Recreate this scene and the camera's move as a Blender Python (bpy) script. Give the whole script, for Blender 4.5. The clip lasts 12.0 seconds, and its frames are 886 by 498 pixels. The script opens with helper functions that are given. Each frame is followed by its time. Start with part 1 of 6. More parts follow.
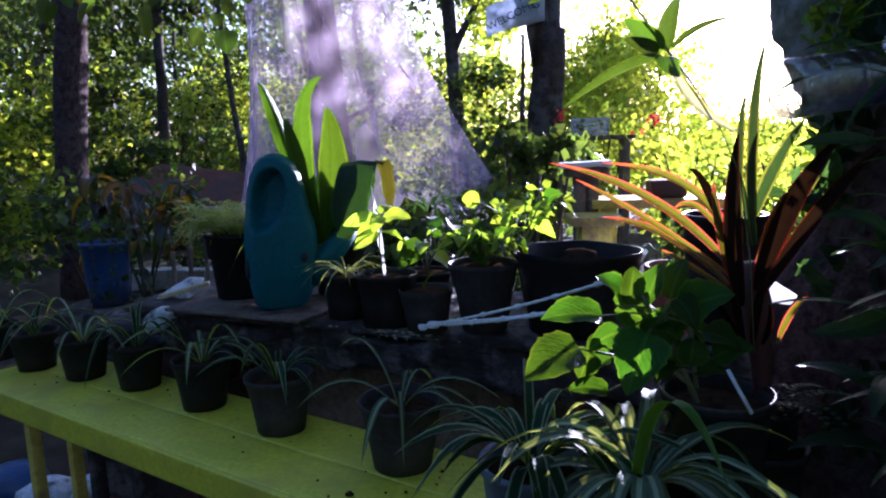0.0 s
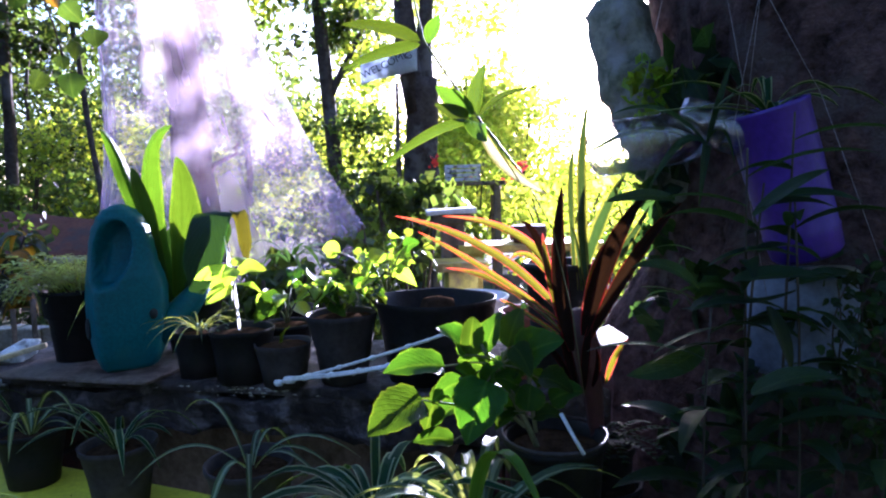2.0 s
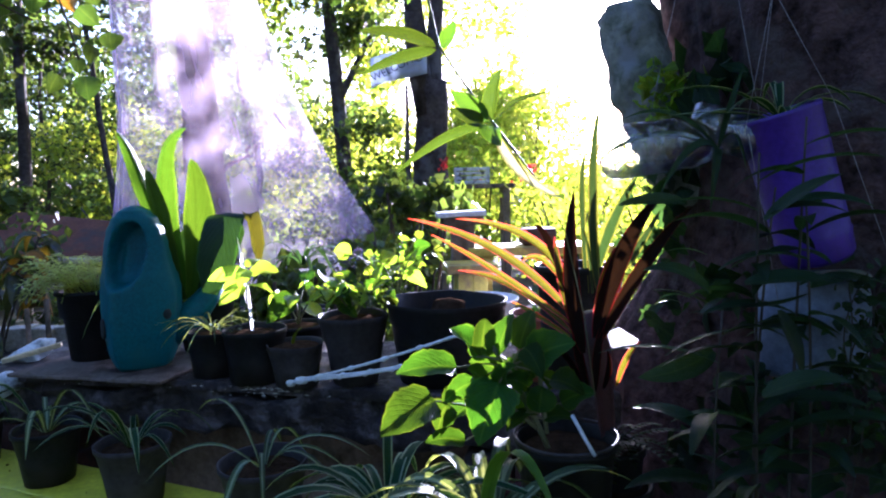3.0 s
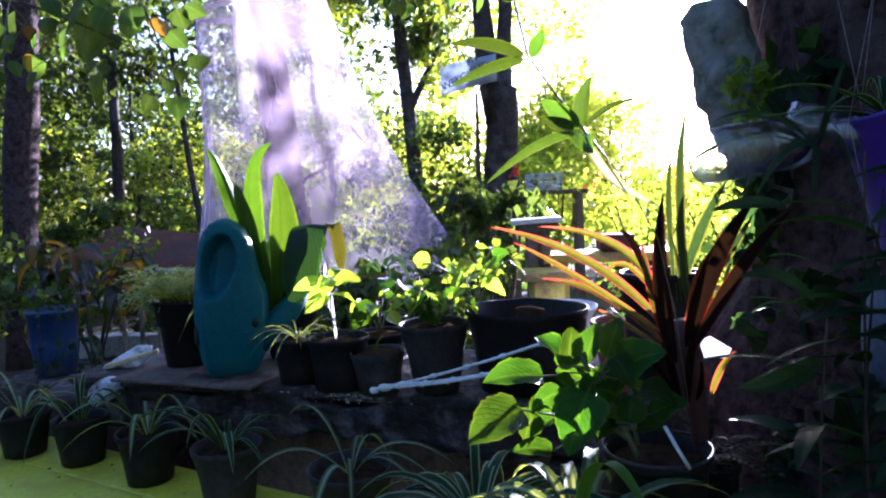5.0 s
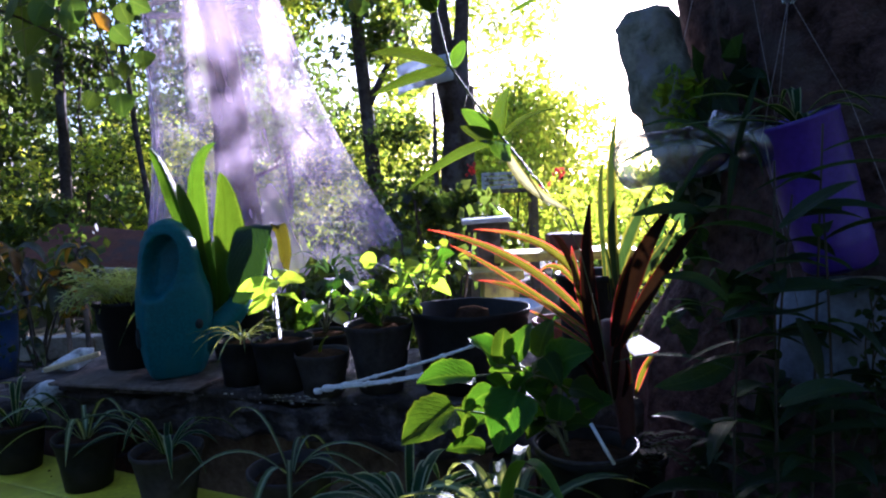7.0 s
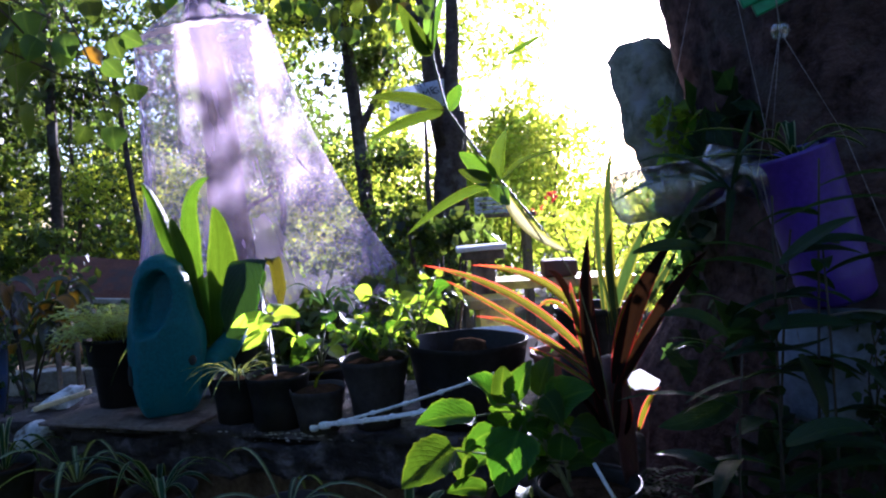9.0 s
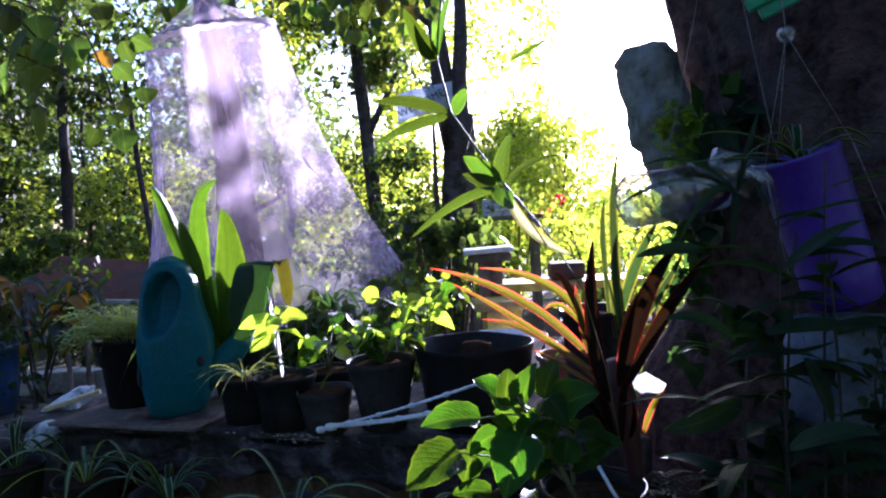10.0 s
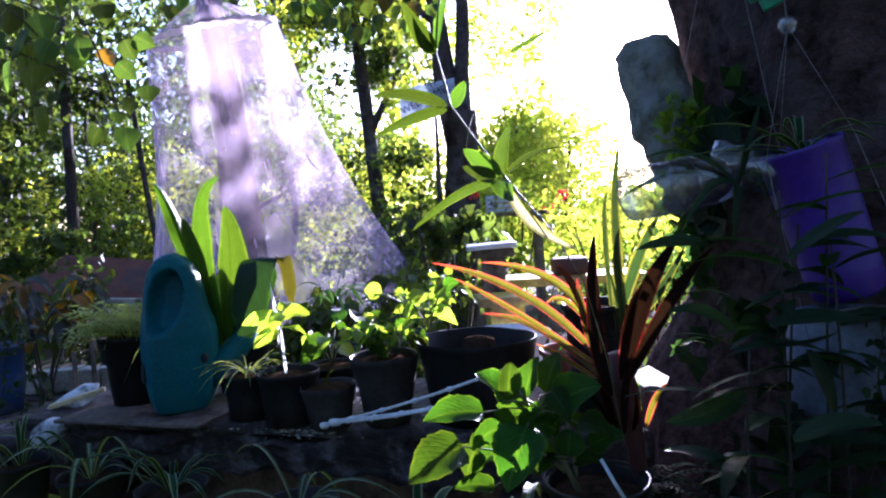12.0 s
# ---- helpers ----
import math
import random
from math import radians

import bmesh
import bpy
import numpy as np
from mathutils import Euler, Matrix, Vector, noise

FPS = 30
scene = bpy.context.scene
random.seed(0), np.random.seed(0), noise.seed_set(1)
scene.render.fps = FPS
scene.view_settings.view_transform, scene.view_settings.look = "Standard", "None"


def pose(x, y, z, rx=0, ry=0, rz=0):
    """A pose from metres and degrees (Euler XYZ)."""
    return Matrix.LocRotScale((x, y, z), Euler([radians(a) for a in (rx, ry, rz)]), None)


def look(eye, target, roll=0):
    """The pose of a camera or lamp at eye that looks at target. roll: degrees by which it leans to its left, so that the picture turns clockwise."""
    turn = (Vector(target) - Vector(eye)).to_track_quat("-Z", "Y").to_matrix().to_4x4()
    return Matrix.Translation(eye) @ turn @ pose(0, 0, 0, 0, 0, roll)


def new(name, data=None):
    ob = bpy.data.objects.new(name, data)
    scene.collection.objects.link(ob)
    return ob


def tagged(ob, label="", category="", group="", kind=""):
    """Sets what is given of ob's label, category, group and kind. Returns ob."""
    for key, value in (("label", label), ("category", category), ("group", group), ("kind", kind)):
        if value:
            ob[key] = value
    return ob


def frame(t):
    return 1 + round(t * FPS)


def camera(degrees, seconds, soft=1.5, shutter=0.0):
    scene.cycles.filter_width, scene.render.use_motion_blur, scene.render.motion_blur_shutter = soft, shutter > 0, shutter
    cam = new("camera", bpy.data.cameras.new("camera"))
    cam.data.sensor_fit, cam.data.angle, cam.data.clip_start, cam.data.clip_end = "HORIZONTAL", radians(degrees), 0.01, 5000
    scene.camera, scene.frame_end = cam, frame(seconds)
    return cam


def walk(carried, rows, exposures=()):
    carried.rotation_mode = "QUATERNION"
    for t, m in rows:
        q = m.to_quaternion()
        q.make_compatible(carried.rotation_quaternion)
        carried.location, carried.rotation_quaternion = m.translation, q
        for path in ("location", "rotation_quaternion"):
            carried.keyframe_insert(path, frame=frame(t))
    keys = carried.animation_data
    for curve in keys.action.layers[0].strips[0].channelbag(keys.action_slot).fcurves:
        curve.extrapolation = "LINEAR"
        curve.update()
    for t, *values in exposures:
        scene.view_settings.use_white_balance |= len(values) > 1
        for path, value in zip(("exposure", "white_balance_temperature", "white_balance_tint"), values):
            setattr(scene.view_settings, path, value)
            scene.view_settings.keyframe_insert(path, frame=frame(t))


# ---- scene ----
cam = camera(67.9, 12.0, soft=2.1)
PATH = [
    (0, (0.143, 0.1, 1.054), (-0.137, 2.057, 0.747), -1.7),
    (0.5, (0.179, 0.09, 1.059), (-0.025, 2.062, 0.802), -2.0),
    (1, (0.193, 0.091, 1.06), (0.099, 2.073, 0.808), -0.7),
    (1.5, (0.2, 0.098, 1.066), (0.233, 2.086, 0.856), -1.6),
    (2, (0.2, 0.1, 1.067), (0.27, 2.09, 0.879), -1.8),
    (2.5, (0.201, 0.096, 1.068), (0.262, 2.086, 0.881), -1.8),
    (3, (0.194, 0.091, 1.068), (0.239, 2.082, 0.888), -1.6),
    (3.2, (0.192, 0.085, 1.07), (0.177, 2.078, 0.901), -2.1),
    (4.8, (0.181, 0.081, 1.068), (0.03, 2.069, 0.908), -3.2),
    (5, (0.174, 0.087, 1.071), (0.009, 2.075, 0.921), -2.8),
    (5.5, (0.182, 0.071, 1.085), (0.011, 2.061, 0.991), -2.7),
    (6, (0.212, 0.071, 1.08), (0.126, 2.065, 0.961), -3.4),
    (6.5, (0.21, 0.074, 1.079), (0.144, 2.069, 0.952), -2.9),
    (7, (0.211, 0.076, 1.078), (0.163, 2.069, 0.914), -2.6),
    (7.2, (0.212, 0.079, 1.089), (0.148, 2.072, 0.944), -2.9),
    (8.8, (0.209, 0.082, 1.097), (0.198, 2.079, 0.994), -3.6),
    (9, (0.206, 0.085, 1.098), (0.183, 2.083, 1.001), -3.4),
    (9.5, (0.208, 0.081, 1.098), (0.163, 2.078, 1.004), -3.3),
    (10, (0.21, 0.081, 1.099), (0.162, 2.078, 1.01), -3.3),
    (10.5, (0.212, 0.078, 1.097), (0.137, 2.075, 1.014), -3.8),
    (11, (0.207, 0.077, 1.094), (0.109, 2.072, 0.981), -3.4),
    (11.5, (0.212, 0.074, 1.094), (0.123, 2.07, 1.001), -3.8),
    (12, (0.213, 0.081, 1.095), (0.153, 2.078, 0.998), -3.7),
]
walk(cam, [(t, look(eye, target, roll)) for t, eye, target, roll in PATH], exposures=((0.0, 2.50, 4980, 41), (0.8, 3.18, 4980, 41), (3.0, 3.33, 4980, 41), (5.5, 2.98, 4980, 41), (7.0, 2.65, 4980, 41), (9.5, 2.75, 4980, 41), (12.0, 2.93, 4980, 41)))

# ---- world, sun ----
SUN = Vector((0.314, 0.930, 0.176)).normalized()
world = bpy.data.worlds.new("sky")
scene.world = world
world.use_nodes = True
wn = world.node_tree
sky = wn.nodes.new("ShaderNodeTexSky")
sky.sky_type, sky.sun_disc = "NISHITA", False
sky.sun_elevation = math.asin(SUN.z)
sky.sun_rotation = math.atan2(SUN.x, SUN.y)
sky.air_density, sky.dust_density, sky.ozone_density = 1.0, 1.2, 1.5
wn.links.new(sky.outputs[0], wn.nodes["Background"].inputs[0])
wn.nodes["Background"].inputs[1].default_value = 0.085
sun = new("sun", bpy.data.lights.new("sun", "SUN"))
sun.data.energy, sun.data.angle, sun.data.color = 5.0, radians(0.6), (1.0, 0.93, 0.80)
sun.matrix_world = look((0, 0, 0), -SUN)
sun.location = SUN * 40


# ---- materials ----
def nodes_of(name):
    m = bpy.data.materials.new(name)
    m.use_nodes = True
    t = m.node_tree
    return m, t, t.nodes["Principled BSDF"]


def noise_at(t, scale, detail=4.0, rough=0.6):
    co = t.nodes.new("ShaderNodeTexCoord")
    n = t.nodes.new("ShaderNodeTexNoise")
    n.inputs["Scale"].default_value, n.inputs["Detail"].default_value, n.inputs["Roughness"].default_value = scale, detail, rough
    t.links.new(co.outputs["Object"], n.inputs["Vector"])
    return n.outputs["Fac"]


def ramp(t, fac, lo, hi, a=0.35, b=0.65):
    r = t.nodes.new("ShaderNodeValToRGB")
    r.color_ramp.elements[0].position, r.color_ramp.elements[1].position = a, b
    r.color_ramp.elements[0].color, r.color_ramp.elements[1].color = (*lo, 1), (*hi, 1)
    t.links.new(fac, r.inputs[0])
    return r.outputs[0]


def mixed(t, fac, a, b, blend="MIX"):
    m = t.nodes.new("ShaderNodeMix")
    m.data_type, m.blend_type = "RGBA", blend
    for value, socket in ((fac, m.inputs[0]), (a, m.inputs[6]), (b, m.inputs[7])):
        if isinstance(value, bpy.types.NodeSocket):
            t.links.new(value, socket)
        elif isinstance(value, tuple):
            socket.default_value = (*value, 1)
        else:
            socket.default_value = value
    return m.outputs[2]


def maths(t, op, a, b=0.0, c=0.0):
    m = t.nodes.new("ShaderNodeMath")
    m.operation = op
    for k, value in enumerate((a, b, c)):
        if isinstance(value, bpy.types.NodeSocket):
            t.links.new(value, m.inputs[k])
        else:
            m.inputs[k].default_value = value
    return m.outputs[0]


def surface(name, lo, hi, scale=8.0, rough=0.7, bump=0.3, fine=60.0, stain=None, stain_scale=3.0, metallic=0.0, spec=0.5, depth=0.004):
    """A matt or glossy solid with grain, blotches and relief."""
    m, t, p = nodes_of(name)
    col = ramp(t, noise_at(t, scale), lo, hi)
    grain = noise_at(t, fine, 6.0)
    col = mixed(t, 0.35, col, ramp(t, grain, tuple(0.55 * v for v in lo), tuple(min(1.0, 1.25 * v) for v in hi)))
    if stain:
        col = mixed(t, ramp(t, noise_at(t, stain_scale, 6.0), (0, 0, 0), (1, 1, 1), 0.52, 0.62), col, stain)
    t.links.new(col, p.inputs["Base Color"])
    t.links.new(maths(t, "MULTIPLY_ADD", grain, 0.3, rough - 0.15), p.inputs["Roughness"])
    p.inputs["Metallic"].default_value = metallic
    p.inputs["Specular IOR Level"].default_value = spec
    if bump:
        b = t.nodes.new("ShaderNodeBump")
        b.inputs["Strength"].default_value, b.inputs["Distance"].default_value = bump, depth
        t.links.new(grain, b.inputs["Height"])
        t.links.new(b.outputs[0], p.inputs["Normal"])
    return m


def foliage(name, core, edge=None, edge_at=0.75, rib=None, sheer=1.0, glow=None, rough=0.42, tip=None, tip_at=0.6, vary=0.35, spec=0.35, masses=0.0):
    """A leaf: light passes through it. core and edge colours run across the blade, with a midrib and faint side veins."""
    m, t, p = nodes_of(name)
    uv = t.nodes.new("ShaderNodeUVMap")
    sep = t.nodes.new("ShaderNodeSeparateXYZ")
    t.links.new(uv.outputs[0], sep.inputs[0])
    across = maths(t, "ABSOLUTE", maths(t, "MULTIPLY_ADD", sep.outputs[0], 2.0, -1.0))
    col = core
    wobble = noise_at(t, 45.0, 3.0)
    if edge:
        shifted = maths(t, "ADD", across, maths(t, "MULTIPLY_ADD", wobble, 0.3, -0.15))
        col = mixed(t, ramp(t, shifted, (0, 0, 0), (1, 1, 1), edge_at - 0.07, edge_at + 0.07), core, edge)
    if rib:
        col = mixed(t, ramp(t, across, (1, 1, 1), (0, 0, 0), 0.03, 0.12), col, rib)
    if tip:
        col = mixed(t, ramp(t, sep.outputs[1], (0, 0, 0), (1, 1, 1), tip_at - 0.2, tip_at + 0.2), col, tip)
    vein = t.nodes.new("ShaderNodeTexWave")
    vein.wave_type = "BANDS"
    vein.inputs["Scale"].default_value, vein.inputs["Distortion"].default_value = 1.1, 0.8
    slant = t.nodes.new("ShaderNodeCombineXYZ")
    t.links.new(maths(t, "MULTIPLY_ADD", across, -1.2, maths(t, "MULTIPLY", sep.outputs[1], 2.6)), slant.inputs[0])
    t.links.new(slant.outputs[0], vein.inputs["Vector"])
    line = ramp(t, vein.outputs["Fac"], (0, 0, 0), (1, 1, 1), 0.78, 1.0)
    col = mixed(t, maths(t, "MULTIPLY", line, 0.13), col, tuple(0.55 * v for v in core))
    info = t.nodes.new("ShaderNodeObjectInfo")
    geo = t.nodes.new("ShaderNodeNewGeometry")
    chance = maths(t, "FRACT", maths(t, "ADD", info.outputs["Random"], geo.outputs["Random Per Island"]))
    hue = t.nodes.new("ShaderNodeHueSaturation")
    t.links.new(maths(t, "MULTIPLY_ADD", chance, 0.032, 0.484), hue.inputs["Hue"])
    value = maths(t, "MULTIPLY_ADD", chance, vary * 2, 1.0 - vary)
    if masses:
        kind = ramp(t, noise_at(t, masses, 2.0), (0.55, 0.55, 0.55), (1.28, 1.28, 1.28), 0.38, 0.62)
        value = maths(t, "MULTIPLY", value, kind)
    t.links.new(value, hue.inputs["Value"])
    t.links.new(mixed(t, 0.3, col, ramp(t, wobble, tuple(0.6 * v for v in core), core)), hue.inputs["Color"])
    t.links.new(hue.outputs[0], p.inputs["Base Color"])
    p.inputs["Roughness"].default_value = rough
    p.inputs["Specular IOR Level"].default_value = spec
    bump = t.nodes.new("ShaderNodeBump")
    bump.inputs["Strength"].default_value, bump.inputs["Distance"].default_value = 0.45, 0.003
    t.links.new(maths(t, "MULTIPLY_ADD", line, -0.6, maths(t, "MULTIPLY", noise_at(t, 90.0, 2.0), 1.4)), bump.inputs["Height"])
    t.links.new(bump.outputs[0], p.inputs["Normal"])
    tr = t.nodes.new("ShaderNodeBsdfTranslucent")
    t.links.new(bump.outputs[0], tr.inputs["Normal"])
    warm = mixed(t, 1.0, hue.outputs[0], glow or (1.32, 1.0, 0.2), "MULTIPLY")
    gain = t.nodes.new("ShaderNodeMix")
    gain.data_type, gain.blend_type = "RGBA", "MULTIPLY"
    gain.inputs[0].default_value = 1.0
    gain.inputs[7].default_value = (4.5 * sheer, 4.5 * sheer, 4.5 * sheer, 1)
    t.links.new(warm, gain.inputs[6])
    clamp = t.nodes.new("ShaderNodeMix")
    clamp.data_type, clamp.blend_type, clamp.clamp_result = "RGBA", "DARKEN", True
    clamp.inputs[0].default_value = 1.0
    clamp.inputs[7].default_value = (0.9, 0.9, 0.9, 1)
    t.links.new(gain.outputs[2], clamp.inputs[6])
    t.links.new(clamp.outputs[2], tr.inputs["Color"])
    mix = t.nodes.new("ShaderNodeMixShader")
    mix.inputs[0].default_value = 0.5
    t.links.new(p.outputs[0], mix.inputs[1])
    t.links.new(tr.outputs[0], mix.inputs[2])
    t.links.new(mix.outputs[0], t.nodes["Material Output"].inputs[0])
    return m


def netting():
    """Sheer lilac gauze: mostly open, with faint broad gathers."""
    m, t, p = nodes_of("lilac_netting")
    p.inputs["Base Color"].default_value = (0.40, 0.29, 0.56, 1)
    p.inputs["Roughness"].default_value = 0.85
    tr = t.nodes.new("ShaderNodeBsdfTranslucent")
    tr.inputs["Color"].default_value = (0.86, 0.70, 0.84, 1)
    cloth = t.nodes.new("ShaderNodeMixShader")
    cloth.inputs[0].default_value = 0.62
    t.links.new(p.outputs[0], cloth.inputs[1])
    t.links.new(tr.outputs[0], cloth.inputs[2])
    clear = t.nodes.new("ShaderNodeBsdfTransparent")
    mix = t.nodes.new("ShaderNodeMixShader")
    uv = t.nodes.new("ShaderNodeUVMap")
    stretch = t.nodes.new("ShaderNodeMapping")
    stretch.inputs["Scale"].default_value = (15.0, 0.7, 1.0)
    t.links.new(uv.outputs[0], stretch.inputs[0])
    fold = t.nodes.new("ShaderNodeTexNoise")
    fold.inputs["Scale"].default_value, fold.inputs["Detail"].default_value = 1.0, 4.0
    t.links.new(stretch.outputs[0], fold.inputs["Vector"])
    gathers = ramp(t, fold.outputs["Fac"], (0, 0, 0), (1, 1, 1), 0.50, 0.78)
    weave = maths(t, "ADD", maths(t, "MULTIPLY_ADD", noise_at(t, 5.0, 2.0), 0.16, 0.20), maths(t, "MULTIPLY", gathers, 0.17))
    t.links.new(weave, mix.inputs[0])
    t.links.new(clear.outputs[0], mix.inputs[1])
    t.links.new(cloth.outputs[0], mix.inputs[2])
    t.links.new(mix.outputs[0], t.nodes["Material Output"].inputs[0])
    return m


def clear_plastic():
    m, t, p = nodes_of("clear_bottle_plastic")
    clear = t.nodes.new("ShaderNodeBsdfTransparent")
    clear.inputs["Color"].default_value = (0.80, 0.84, 0.85, 1)
    shine = t.nodes.new("ShaderNodeBsdfGlossy")
    shine.inputs["Roughness"].default_value = 0.10
    dent = t.nodes.new("ShaderNodeBump")
    dent.inputs["Strength"].default_value, dent.inputs["Distance"].default_value = 0.9, 0.006
    t.links.new(noise_at(t, 55.0, 3.0), dent.inputs["Height"])
    t.links.new(dent.outputs[0], shine.inputs["Normal"])
    rim = t.nodes.new("ShaderNodeLayerWeight")
    t.links.new(dent.outputs[0], rim.inputs["Normal"])
    rim.inputs["Blend"].default_value = 0.28
    mix = t.nodes.new("ShaderNodeMixShader")
    t.links.new(maths(t, "MULTIPLY_ADD", rim.outputs["Fresnel"], 0.65, 0.22), mix.inputs[0])
    haze = t.nodes.new("ShaderNodeBsdfTranslucent")
    haze.inputs["Color"].default_value = (0.85, 0.88, 0.90, 1)
    wall = t.nodes.new("ShaderNodeMixShader")
    t.links.new(maths(t, "MULTIPLY_ADD", noise_at(t, 40.0, 3.0), 0.10, 0.0), wall.inputs[0])
    t.links.new(clear.outputs[0], wall.inputs[1])
    t.links.new(haze.outputs[0], wall.inputs[2])
    t.links.new(wall.outputs[0], mix.inputs[1])
    t.links.new(shine.outputs[0], mix.inputs[2])
    t.links.new(mix.outputs[0], t.nodes["Material Output"].inputs[0])
    return m


